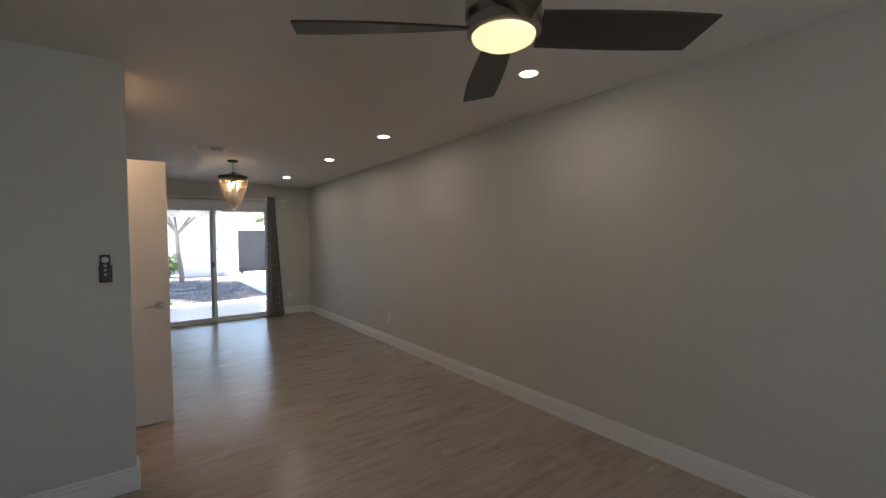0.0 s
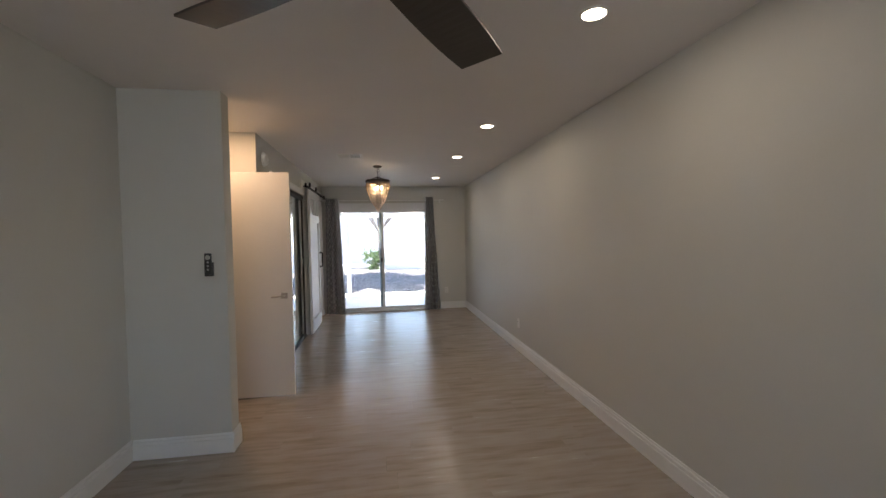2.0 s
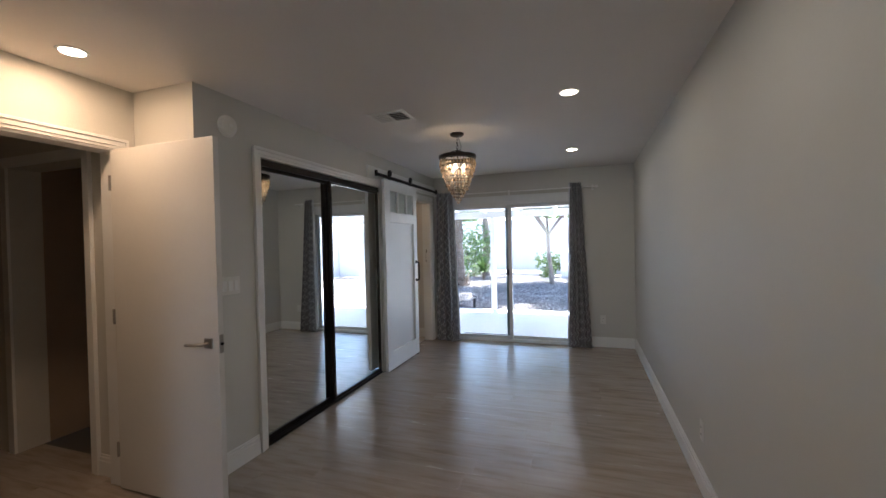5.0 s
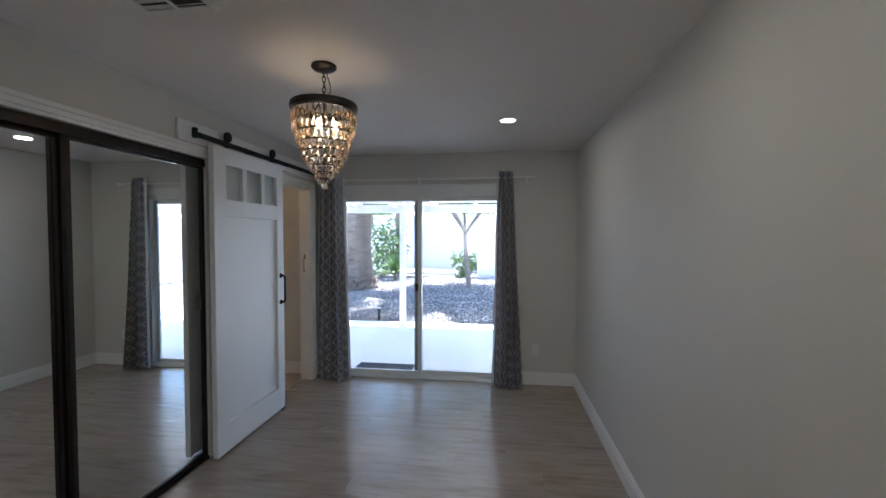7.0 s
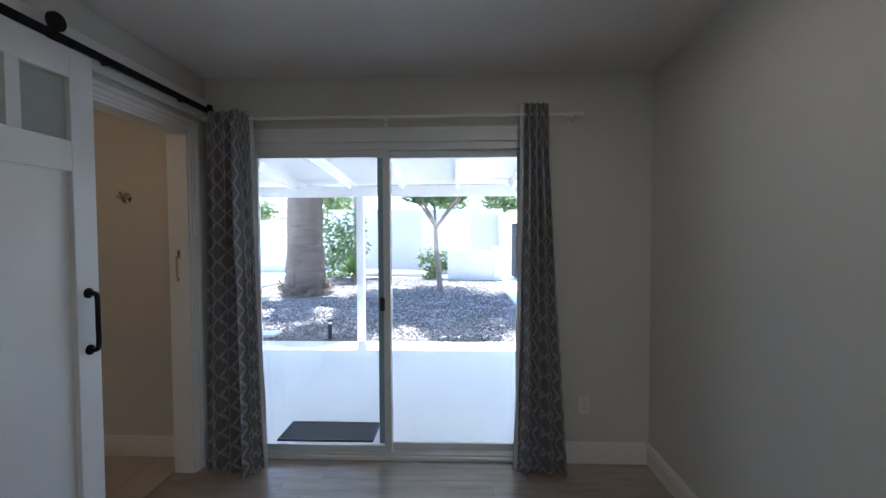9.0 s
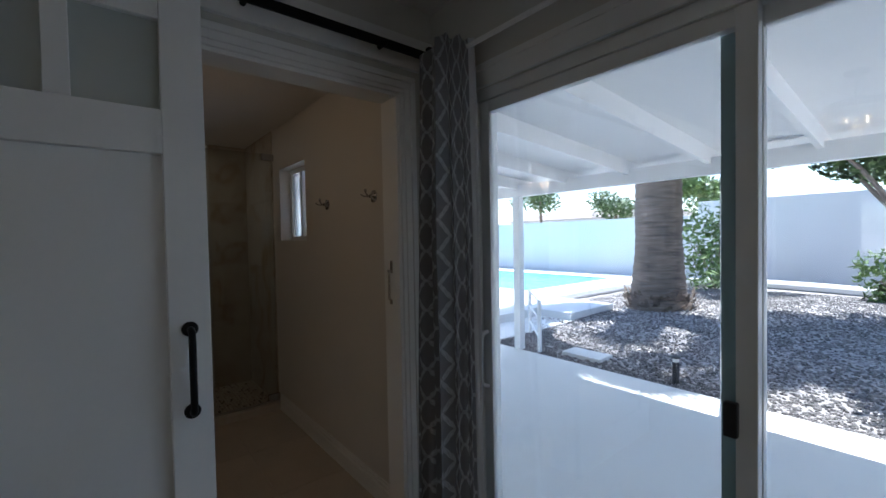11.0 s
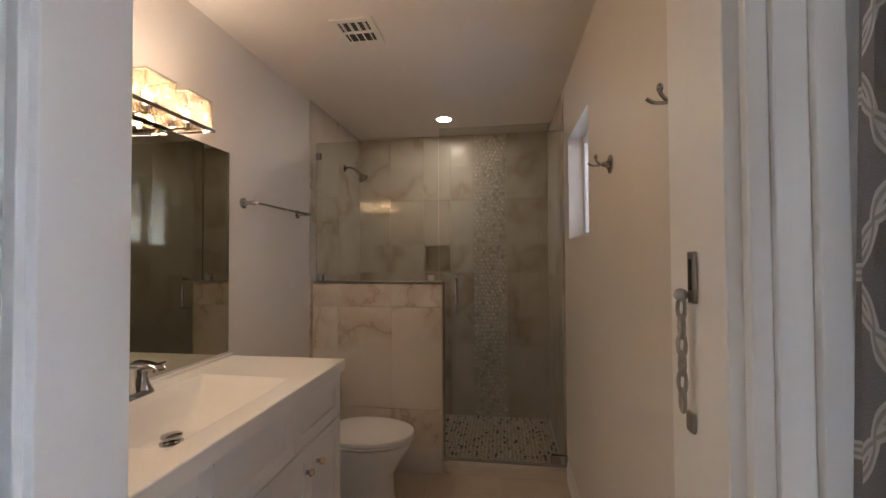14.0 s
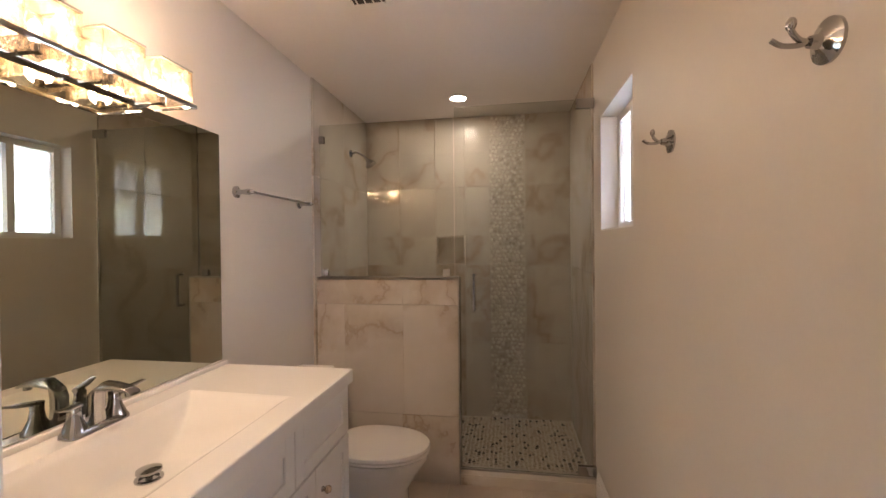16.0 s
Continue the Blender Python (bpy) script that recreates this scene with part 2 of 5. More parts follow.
M_GATE = varied("dark_gate_metal", (0.05, 0.05, 0.055), 0.55, 0.3, spread=0.2)
M_LEAF = leaf("tree_leaf", (0.05, 0.10, 0.025), (0.11, 0.17, 0.05))
M_BUSH = leaf("bush_leaf", (0.07, 0.13, 0.03), (0.17, 0.25, 0.07))
M_ROOFTILE = varied("far_roof", (0.24, 0.21, 0.20), 0.9, spread=0.15)
M_FAN = varied("fan_blade_brown", (0.060, 0.050, 0.043), 0.45, spread=0.12)
m = Nodes("pool_water", (0.16, 0.55, 0.66), 0.06)
m.bump(m.noise(m.coords(), 3.0), 0.25, 0.05)
M_POOL = m.mat
M_FROST = Nodes("frosted_pane", (0.60, 0.66, 0.64), 0.28, Transmission_Weight=0.25).mat

# ---- mesh helpers ----


def box(bm, x0, x1, y0, y1, z0, z1, bevel=0.0):
    m = Matrix.Translation(((x0 + x1) / 2, (y0 + y1) / 2, (z0 + z1) / 2)) @ Matrix.Diagonal((abs(x1 - x0), abs(y1 - y0), abs(z1 - z0), 1))
    made = bmesh.ops.create_cube(bm, size=1.0, matrix=m)
    if bevel:
        edges = {e for v in made["verts"] for e in v.link_edges}
        bmesh.ops.bevel(bm, geom=list(edges), offset=bevel, segments=2, affect="EDGES", profile=0.6)
    return bm


def boxes(*rows, bevel=0.0):
    bm = bmesh.new()
    for row in rows:
        box(bm, *row, bevel=bevel)
    return bm


def rod(bm, a, b, r, r2=None, seg=16):
    a, b = Vector(a), Vector(b)
    m = Matrix.Translation((a + b) / 2) @ (b - a).to_track_quat("Z", "Y").to_matrix().to_4x4()
    bmesh.ops.create_cone(bm, cap_ends=True, segments=seg, radius1=r, radius2=r if r2 is None else r2, depth=(b - a).length, matrix=m)
    return bm


def ball(bm, c, r, squash=(1, 1, 1), seg=16):
    bmesh.ops.create_uvsphere(bm, u_segments=seg, v_segments=max(6, seg // 2), radius=r, matrix=Matrix.Translation(c) @ Matrix.Diagonal((*squash, 1)))
    return bm


def lathe(bm, centre, profile, seg=28, axis=None, ring=False):
    """Turns (radius, height) pairs about z, or about the given axis, at centre."""
    m = Matrix.Translation(centre)
    if axis:
        m = m @ Vector(axis).to_track_quat("Z", "Y").to_matrix().to_4x4()
    profile = list(profile) + ([profile[0]] if ring else [])
    rings = []
    for r, h in profile:
        rings.append([bm.verts.new(m @ Vector((r * math.cos(2 * math.pi * k / seg), r * math.sin(2 * math.pi * k / seg), h))) for k in range(seg)])
    for a, b in zip(rings, rings[1:]):
        for k in range(seg):
            bm.faces.new((a[k], a[(k + 1) % seg], b[(k + 1) % seg], b[k]))
    if not ring:
        bm.faces.new(rings[0][::-1])
        bm.faces.new(rings[-1])
    return bm


def tube(bm, points, r, seg=10):
    """A smooth bent tube along the points."""
    pts = [Vector(p) for p in points]
    fine = []
    for i in range(len(pts) - 1):
        p0, p1, p2, p3 = pts[max(i - 1, 0)], pts[i], pts[i + 1], pts[min(i + 2, len(pts) - 1)]
        for s in range(6):
            t = s / 6
            fine.append(0.5 * ((2 * p1) + (p2 - p0) * t + (2 * p0 - 5 * p1 + 4 * p2 - p3) * t * t + (3 * p1 - p0 - 3 * p2 + p3) * t ** 3))
    fine.append(pts[-1])
    rings, up = [], Vector((0.13, 0.27, 0.95))
    for i, p in enumerate(fine):
        d = (fine[min(i + 1, len(fine) - 1)] - fine[max(i - 1, 0)]).normalized()
        a = d.cross(up).normalized()
        b = d.cross(a)
        rr = r(i / (len(fine) - 1)) if callable(r) else r
        rings.append([bm.verts.new(p + rr * (a * math.cos(2 * math.pi * k / seg) + b * math.sin(2 * math.pi * k / seg))) for k in range(seg)])
    for a, b in zip(rings, rings[1:]):
        for k in range(seg):
            bm.faces.new((a[k], a[(k + 1) % seg], b[(k + 1) % seg], b[k]))
    bm.faces.new(rings[0][::-1])
    bm.faces.new(rings[-1])
    return bm


def mesh_of(name, bm, material, smooth=False):
    bmesh.ops.recalc_face_normals(bm, faces=bm.faces)
    data = bpy.data.meshes.new(name)
    bm.to_mesh(data)
    bm.free()
    data.materials.append(material)
    if smooth:
        for p in data.polygons:
            p.use_smooth = True
        data.set_sharp_from_angle(angle=radians(38))
    return data


def part(name, bm, material, parent=None, label="", smooth=False):
    ob = new(name, mesh_of(name, bm, material, smooth))
    if parent:
        ob.parent = parent
        ob.matrix_parent_inverse = parent.matrix_world.inverted() if parent.type != "EMPTY" else Matrix.Translation(-parent.location)
    if label:
        tagged(ob, label)
    return ob


def thing(name, place, label, category, group="", kind=""):
    ob = new(name)
    ob.location = place
    ob.empty_display_size = 0.05
    return tagged(ob, label, category, group, kind)


def structure(name, bm, material, label, category, smooth=False):
    return tagged(part(name, bm, material, None, smooth=smooth), label, category, kind="structure")


# ---- the large structure ----
XL, XR, YF, YB = -0.30, 2.50, 8.28, -2.2          # far-room left wall, right wall, slider wall, wall behind
XLN = -0.83                                        # left wall of the near room
EXT = 0.14
SL0, SL1, SLZ = -0.06, 1.77, 2.03                  # sliding door opening
OP0, OP1, OPZ = 7.346, 8.102, 2.06                   # bathroom doorway in the left wall
CL0, CL1, CLZ = 4.72, 6.54, 2.09                   # closet opening
WIN = (-2.385, -1.82, 1.455, 2.05)                 # bathroom window
BX, BY = -3.40, 6.63                               # bathroom far and side wall faces
HWX, HWY, HWZ = -2.48, 7.51, 1.20                  # half wall front, end and top
VAN0, VAN1 = -1.66, -0.43

structure("wall_right", boxes((XR, XR + 0.14, YB - 0.14, YF + EXT, 0, CEIL)), M_WALL, "long plain pale grey-green painted wall", "wall")
structure("wall_back", boxes((XLN - 0.12, 0.05, YB - 0.14, YB, 0, CEIL), (1.75, XR, YB - 0.14, YB, 0, CEIL), (0.05, 1.75, YB - 0.14, YB, 0, 0.90), (0.05, 1.75, YB - 0.14, YB, 2.05, CEIL)), M_WALL, "plain unseen painted wall closing the near room, opened for an added window", "wall")
structure("wall_near_left", boxes((XLN - 0.12, XLN, YB, 3.10, 0, CEIL)), M_WALL, "pale painted wall of the near room", "wall")
structure("wall_partition", boxes((XLN - 0.12, -0.20, 3.10, 3.23, 0, CEIL)), M_WALL, "pale painted wall end holding a fan remote", "wall")
structure("wall_alcove", boxes((XLN - 0.09, -0.80, 3.23, 3.275, 0, CEIL), (XLN - 0.09, -0.80, 4.085, 4.20, 0, CEIL), (XLN - 0.09, -0.80, 3.275, 4.085, 2.06, CEIL)), M_WALL, "pale alcove wall with a doorway through it", "wall")
structure("wall_left", boxes(
    (-0.92, XL, 4.20, 4.32, 0, CEIL), (XL - 0.12, XL, 4.32, CL0, 0, CEIL), (XL - 0.12, XL, CL0, CL1, CLZ, CEIL),
    (XL - 0.12, XL, CL1, OP0, 0, CEIL), (XL - 0.12, XL, OP0, OP1, OPZ, CEIL), (XL - 0.12, XL, OP1, YF, 0, CEIL)),
    M_WALL, "pale painted wall with closet and bathroom openings", "wall")
structure("wall_far", boxes(
    (XL - 0.12, SL0, YF, YF + EXT, 0, CEIL + 0.1), (SL1, XR, YF, YF + EXT, 0, CEIL + 0.1), (SL0, SL1, YF, YF + EXT, SLZ, CEIL + 0.1)),
    M_WALL, "pale painted end wall around the sliding glass door", "wall")


def pierced(x0, x1, y0, y1, z0, z1, hole):
    """A wall along x with one opening through it, as one closed mesh."""
    bm = bmesh.new()
    hx0, hx1, hz0, hz1 = hole
    loops = [[bm.verts.new((a, y, c)) for a, c in ((u0, w0), (u1, w0), (u1, w1), (u0, w1))]
             for u0, u1, w0, w1, y in ((x0, x1, z0, z1, y0), (hx0, hx1, hz0, hz1, y0), (hx0, hx1, hz0, hz1, y1), (x0, x1, z0, z1, y1))]
    for a, b in zip(loops, loops[1:] + loops[:1]):
        for k in range(4):
            bm.faces.new((a[k], a[(k + 1) % 4], b[(k + 1) % 4], b[k]))
    return bm


structure("wall_bath_right", pierced(BX - 0.2, XL - 0.12, YF, YF + EXT, 0, CEIL + 0.1, WIN), M_BATHWALL, "cream painted bathroom wall with a small high window", "wall")
structure("wall_bath_left", boxes((BX - 0.2, XL - 0.12, BY - 0.10, BY, 0, CEIL)), M_BATHWALL, "cream painted bathroom wall behind the vanity", "wall")
structure("wall_bath_far", boxes((BX - 0.2, BX - 0.11, BY, YF, 0, CEIL)), M_BATHWALL, "wall behind the shower tiles", "wall")
structure("ceiling", boxes((XLN - 0.12, XR + 0.14, YB - 0.14, 4.32, CEIL, CEIL + 0.1), (XL - 0.12, XR + 0.14, 4.32, YF, CEIL, CEIL + 0.1)), M_CEIL, "white painted smooth ceiling", "ceiling")
structure("ceiling_bath", boxes((BX - 0.2, XL - 0.12, BY - 0.1, YF, BATH_CEIL, BATH_CEIL + 0.1)), M_CEIL, "white painted bathroom ceiling", "ceiling")
structure("subfloor", boxes((-2.9, XR + 0.14, YB - 0.14, BY - 0.1, -0.12, -0.012), (XL - 0.13, XR + 0.14, BY - 0.1, YF + 0.02, -0.12, -0.012)), M_DARK, "floor slab under the planks", "floor")
structure("floor_bath", boxes((HWX, XL - 0.13, BY, YF, -0.12, -0.006)), M_GROUT, "grout bed of the bathroom floor", "floor")
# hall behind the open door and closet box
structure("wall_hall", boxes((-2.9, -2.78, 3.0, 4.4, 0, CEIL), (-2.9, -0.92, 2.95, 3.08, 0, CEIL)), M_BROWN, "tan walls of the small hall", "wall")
structure("wall_hall_side", boxes((-1.17, -0.92, 4.13, 4.32, 0, CEIL), (-2.0, -1.17, 4.13, 4.32, 2.05, CEIL), (-2.78, -2.0, 4.13, 4.32, 0, CEIL)), M_WALL, "cream hall wall with a dark doorway", "wall")
# box that closes the doorway; its brown stands in for the dark inside
structure("wall_hall_inner", boxes((-2.1, -1.07, 5.0, 5.1, 0, CEIL), (-2.1, -2.0, 4.32, 5.0, 0, CEIL), (-1.17, -1.07, 4.32, 5.0, 0, CEIL), (-2.1, -1.07, 4.32, 5.1, CEIL, CEIL + 0.1)), M_BROWN, "tan box closing the doorway off the hall, dimness put into its colour", "wall")
structure("trim", boxes((-1.17, -1.10, 4.112, 4.13, 0, 2.05), (-2.07, -2.0, 4.112, 4.13, 0, 2.05), (-2.07, -1.10, 4.112, 4.13, 2.05, 2.12), (-1.13, -1.10, 4.105, 4.112, 0, 2.12), bevel=0.002), M_TRIM, "white casing of the dark doorway off the hall", "trim")
structure("ceiling_hall", boxes((-2.9, -0.92, 3.0, 4.42, CEIL, CEIL + 0.1)), M_CEIL, "hall ceiling", "ceiling")
# the closet's shade is put into its wall colour
structure("wall_closet", boxes((-1.05, -0.98, 4.42, 6.53, 0, CEIL), (-0.98, -0.42, 4.42, 4.5, 0, CEIL), (-1.05, -0.42, 4.32, 6.53, CEIL, CEIL + 0.05)), M_DARK, "closet interior behind mirror doors, its shade put into a dark colour", "wall")


def profile_strip(bm, a, b, inward, steps):
    """A trim of stepped section from a to b on a wall; inward is the wall's normal; steps are (thickness, z0, z1)."""
    a, b, nrm = Vector(a), Vector(b), Vector(inward)
    for t, z0, z1 in steps:
        lo = [min(p) for p in zip(a, b, a + nrm * t, b + nrm * t)]
        hi = [max(p) for p in zip(a, b, a + nrm * t, b + nrm * t)]
        box(bm, lo[0], hi[0], lo[1], hi[1], a.z + z0, a.z + z1, 0.0025)
    return bm


BASE = ((0.016, 0.0, 0.095), (0.012, 0.0955, 0.118), (0.007, 0.1185, 0.135))
for a, b, n in (((XR, YB, 0), (XR, YF, 0), (-1, 0, 0)), ((1.77, YF, 0), (XR - 0.016, YF, 0), (0, -1, 0)),
                ((XLN, YB, 0), (XLN, 3.10, 0), (1, 0, 0)), ((XLN + 0.016, 3.10, 0), (-0.184, 3.10, 0), (0, -1, 0)),
                ((-0.20, 3.10, 0), (-0.20, 3.246, 0), (1, 0, 0)), ((XL, 4.21, 0), (XL, 4.64, 0), (1, 0, 0)),
                ((-2.2, YF, 0), (XL - 0.12, YF, 0), (0, -1, 0)), ((XLN, YB, 0), (XR, YB, 0), (0, 1, 0)), ((-2.48, YF, 0), (-2.2, YF, 0), (0, -1, 0)),
                ((HWX, BY, 0), (-1.66, BY, 0), (0, 1, 0)), ((-1.099, 4.13, 0), (-0.922, 4.13, 0), (0, -1, 0))):
    structure("baseboard", profile_strip(bmesh.new(), a, b, n, BASE), M_TRIM, "white stepped wooden baseboard along the wall", "baseboard")


def casing(y0, y1, z1, x, nx, w=0.07, sides=(True, True), label="white moulded door casing"):
    """Moulded casing around an opening in a wall that faces nx along x."""
    bm = bmesh.new()
    for k, (inset, thick) in enumerate(((0.0, 0.012), (0.018, 0.017), (0.046, 0.024))):
        t = thick * nx
        for s, yy in ((-1, y0), (1, y1)):
            if sides[0 if s < 0 else 1]:
                u, v = sorted((yy + s * (inset + (0.0005 if k else 0)), yy + s * (w if k == 2 else (0.018, 0.046)[k])))
                box(bm, min(x, x + t), max(x, x + t), u, v, 0.0, z1 + inset, 0.002)
        top = z1 + (w if k == 2 else (0.018, 0.046)[k])
        box(bm, min(x, x + t), max(x, x + t), y0 - (w if sides[0] else 0), y1 + (w if sides[1] else 0), z1 + inset + 0.0005, top, 0.002)
    return structure("trim", bm, M_TRIM, label, "trim")


casing(OP0, OP1, OPZ, XL, 1, label="white moulded casing of the bathroom doorway")
casing(CL0, CL1, CLZ, XL, 1, label="white moulded casing round the mirrored closet")
casing(3.275, 4.085, 2.06, -0.80, 1, 0.065, label="white moulded casing of the alcove door")
structure("trim", boxes((XL - 0.121, XL + 0.001, OP0 - 0.001, OP0 + 0.014, 0, OPZ), (XL - 0.121, XL + 0.001, OP1 - 0.014, OP1 + 0.001, 0, OPZ), (XL - 0.121, XL + 0.001, OP0, OP1, OPZ - 0.014, OPZ + 0.001), bevel=0.002), M_TRIM, "white door jamb lining of the bathroom", "trim")
structure("trim", boxes((-0.921, -0.799, 3.274, 3.289, 0, 2.06), (-0.921, -0.799, 4.071, 4.086, 0, 2.06), (-0.921, -0.799, 3.275, 4.085, 2.046, 2.061), bevel=0.002), M_TRIM, "white door jamb lining of the alcove", "trim")
structure("trim", boxes((XL, XL + 0.022, 6.25, YF - 0.01, 2.165, 2.30), bevel=0.003), M_TRIM, "white header board behind the barn door rail", "trim")


# ---- sliding glass door ----
def slider():
    root = tagged(new("door_slider"), "white vinyl sliding glass patio door, closed", "sliding door", kind="structure")
    root.location = ((SL0 + SL1) / 2, YF + 0.07, 0)
    y0, y1 = YF + 0.012, YF + 0.125
    part("door_frame", boxes((SL0, SL0 + 0.035, y0, y1, 0, SLZ), (SL1 - 0.035, SL1, y0, y1, 0, SLZ), (SL0, SL1, y0, y1, SLZ - 0.045, SLZ), (SL0, SL1, y0, y1, -0.01, 0.03), bevel=0.003), M_VINYL, root)
    part("interior_casing", boxes((SL0 - 0.02, SL1 + 0.02, YF - 0.012, YF, SLZ - 0.002, SLZ + 0.085), (SL0 - 0.02, SL1 + 0.02, YF - 0.018, YF - 0.012, SLZ + 0.06, SLZ + 0.085), (SL0 - 0.02, SL1 + 0.02, YF - 0.014, YF + 0.012, -0.01, 0.018), bevel=0.002), M_VINYL, root)
    for name, x0, x1, ya, yb in (("sliding_panel", SL0 + 0.035, 0.875, y0 + 0.012, y0 + 0.048), ("fixed_panel", 0.83, SL1 - 0.035, y0 + 0.056, y0 + 0.092)):
        s = 0.045
        p = part(name, boxes((x0, x0 + s, ya, yb, 0.03, SLZ - 0.045), (x1 - s, x1, ya, yb, 0.03, SLZ - 0.045), (x0 + s, x1 - s, ya, yb, 0.03, 0.075), (x0 + s, x1 - s, ya, yb, SLZ - 0.09, SLZ - 0.045), bevel=0.003), M_VINYL, root)
        g = part("pane", boxes((x0 + s - 0.004, x1 - s + 0.004, (ya + yb) / 2 - 0.003, (ya + yb) / 2 + 0.003, 0.07, SLZ - 0.085)), M_GLASS, p)
        g.visible_shadow = False
        if name == "sliding_panel":
            part("latch", boxes((x1 - 0.066, x1 - 0.036, ya - 0.022, ya - 0.0005, 0.96, 1.045), bevel=0.005), M_BLKPLASTIC, p, "black plastic latch")
            h = tube(bmesh.new(), [(x0 + 0.022, ya, 0.86), (x0 + 0.022, ya - 0.035, 0.88), (x0 + 0.022, ya - 0.045, 0.97), (x0 + 0.022, ya - 0.035, 1.06), (x0 + 0.022, ya, 1.08)], 0.009)
            part("handle", h, M_VINYL, p, "white curved pull handle", smooth=True)
    part("weather_seal", boxes((0.787, 0.829, y0 + 0.060, y0 + 0.085, 0.03, SLZ - 0.05), (SL1 - 0.085, SL1 - 0.0805, y0 + 0.05, y0 + 0.055, 0.03, SLZ - 0.05)), varied("grey_seal", (0.24, 0.34, 0.35), 0.4), root, "grey-green screen edge strip")
    return root


slider()


# ---- bathroom window ----
def bath_window():
    x0, x1, z0, z1 = WIN
    root = tagged(new("window_1"), "small white vinyl sliding window with bright obscure glass", "window", kind="structure")
    root.location = ((x0 + x1) / 2, YF + 0.1, z0)
    y0, y1 = YF + 0.085, YF + 0.135
    part("window_frame", boxes((x0, x0 + 0.04, y0, y1, z0, z1), (x1 - 0.04, x1, y0, y1, z0, z1), (x0 + 0.04, x1 - 0.04, y0, y1, z0, z0 + 0.04), (x0 + 0.04, x1 - 0.04, y0, y1, z1 - 0.04, z1), bevel=0.003), M_VINYL, root)
    mx = (x0 + x1) / 2
    part("window_sash", boxes((mx - 0.02, mx + 0.02, y0 - 0.012, y1 - 0.02, z0 + 0.04, z1 - 0.04), bevel=0.003), M_VINYL, root)
    for a, b in ((x0 + 0.04, mx - 0.02), (mx + 0.02, x1 - 0.04)):
        g = part("pane", boxes((a, b, y0 + 0.02, y0 + 0.025, z0 + 0.04, z1 - 0.04)), M_OBSCURE, root)
        g.visible_shadow = False
    part("window_sill", boxes((x0, x1, YF + 0.001, y0, z0 - 0.001, z0 + 0.008), bevel=0.002), M_TRIM, root)


bath_window()
# unseen window, added in the back wall to hold the fill lamp
win = tagged(new("window_added"), "wide white vinyl window added unseen behind the start, for fill light", "window", kind="structure")
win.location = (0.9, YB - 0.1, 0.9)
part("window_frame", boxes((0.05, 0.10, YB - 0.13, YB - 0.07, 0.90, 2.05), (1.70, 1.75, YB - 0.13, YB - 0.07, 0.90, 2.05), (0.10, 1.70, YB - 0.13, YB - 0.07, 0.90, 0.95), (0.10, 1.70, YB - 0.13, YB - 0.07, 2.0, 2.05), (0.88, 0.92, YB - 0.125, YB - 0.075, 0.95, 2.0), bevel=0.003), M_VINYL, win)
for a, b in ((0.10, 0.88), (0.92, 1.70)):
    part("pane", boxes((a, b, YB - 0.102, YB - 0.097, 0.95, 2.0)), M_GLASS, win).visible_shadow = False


# ---- near room and long room ----
def recessed_light(x, y, z, label):
    root = thing("recessed_light", (x, y, z), label, "ceiling light", "recessed ceiling lights")
    bm = bmesh.new()
    lathe(bm, (x, y, z - 0.006), [(0.052, 0.006), (0.068, 0.006), (0.066, 0.001), (0.054, 0.0)], ring=True)
    part("trim_ring", bm, M_PLASTIC, root, smooth=True)
    part("lens", lathe(bmesh.new(), (x, y, z - 0.004), [(0.052, 0.003), (0.052, 0.001), (0.035, 0.0)]), M_CANLENS, root, "glowing lens")


for cx, cy in CANS:
    recessed_light(cx, cy, CEIL, "round white recessed ceiling light, lit warm")
recessed_light(-0.50, 3.71, CEIL, "round white recessed light over the alcove door, lit")
recessed_light(-2.965, 7.462, BATH_CEIL, "round white recessed light over the shower, lit")


def ceiling_fan(x, y):
    root = thing("ceiling_fan", (x, y, CEIL), "dark bronze ceiling fan with four brown blades and a lit dome", "ceiling fan")
    part("canopy", lathe(bmesh.new(), (x, y, 0), [(0.09, CEIL), (0.095, CEIL - 0.02), (0.10, 2.30), (0.115, 2.24)]), M_BRONZE, root, smooth=True)
    part("motor_housing", lathe(bmesh.new(), (x, y, 0), [(0.112, 2.24), (0.125, 2.225), (0.128, 2.165), (0.11, 2.145)]), M_NICKEL, root, smooth=True)
    part("light_ring", lathe(bmesh.new(), (x, y, 0), [(0.105, 2.142), (0.126, 2.135), (0.124, 2.108), (0.108, 2.100)]), M_NICKEL, root, smooth=True)
    part("light_dome", lathe(bmesh.new(), (x, y, 0), [(0.107, 2.102), (0.102, 2.088), (0.078, 2.075), (0.04, 2.068), (0.005, 2.067)]), M_FANLENS, root, "glowing frosted dome", smooth=True)
    for ang in (-32, 56, 146, 236):
        bm = bmesh.new()
        n, rows = 14, []
        for i in range(n + 1):
            t = i / n
            r = 0.12 + 0.555 * t
            w = 0.062 + 0.02 * math.sin(t * 2.2)
            dz = 0.028 * (1 - 0.3 * t)
            tipcut = 0.03 * t
            rows.append([bm.verts.new(Vector((r + (tipcut if s < 0 else 0), s * w, 2.125 - s * dz + h))) for s in (-1, 1) for h in (0.004, -0.004)])
        for a, b in zip(rows, rows[1:]):
            for k, l in ((0, 2), (2, 3), (3, 1), (1, 0)):
                bm.faces.new((a[k], a[l], b[l], b[k]))
        bm.faces.new([rows[0][k] for k in (0, 1, 3, 2)])
        bm.faces.new([rows[-1][k] for k in (0, 2, 3, 1)])
        bmesh.ops.transform(bm, matrix=pose(x, y, 0, 0, 0, ang), verts=bm.verts)
        part("blade", bm, M_FAN, root)


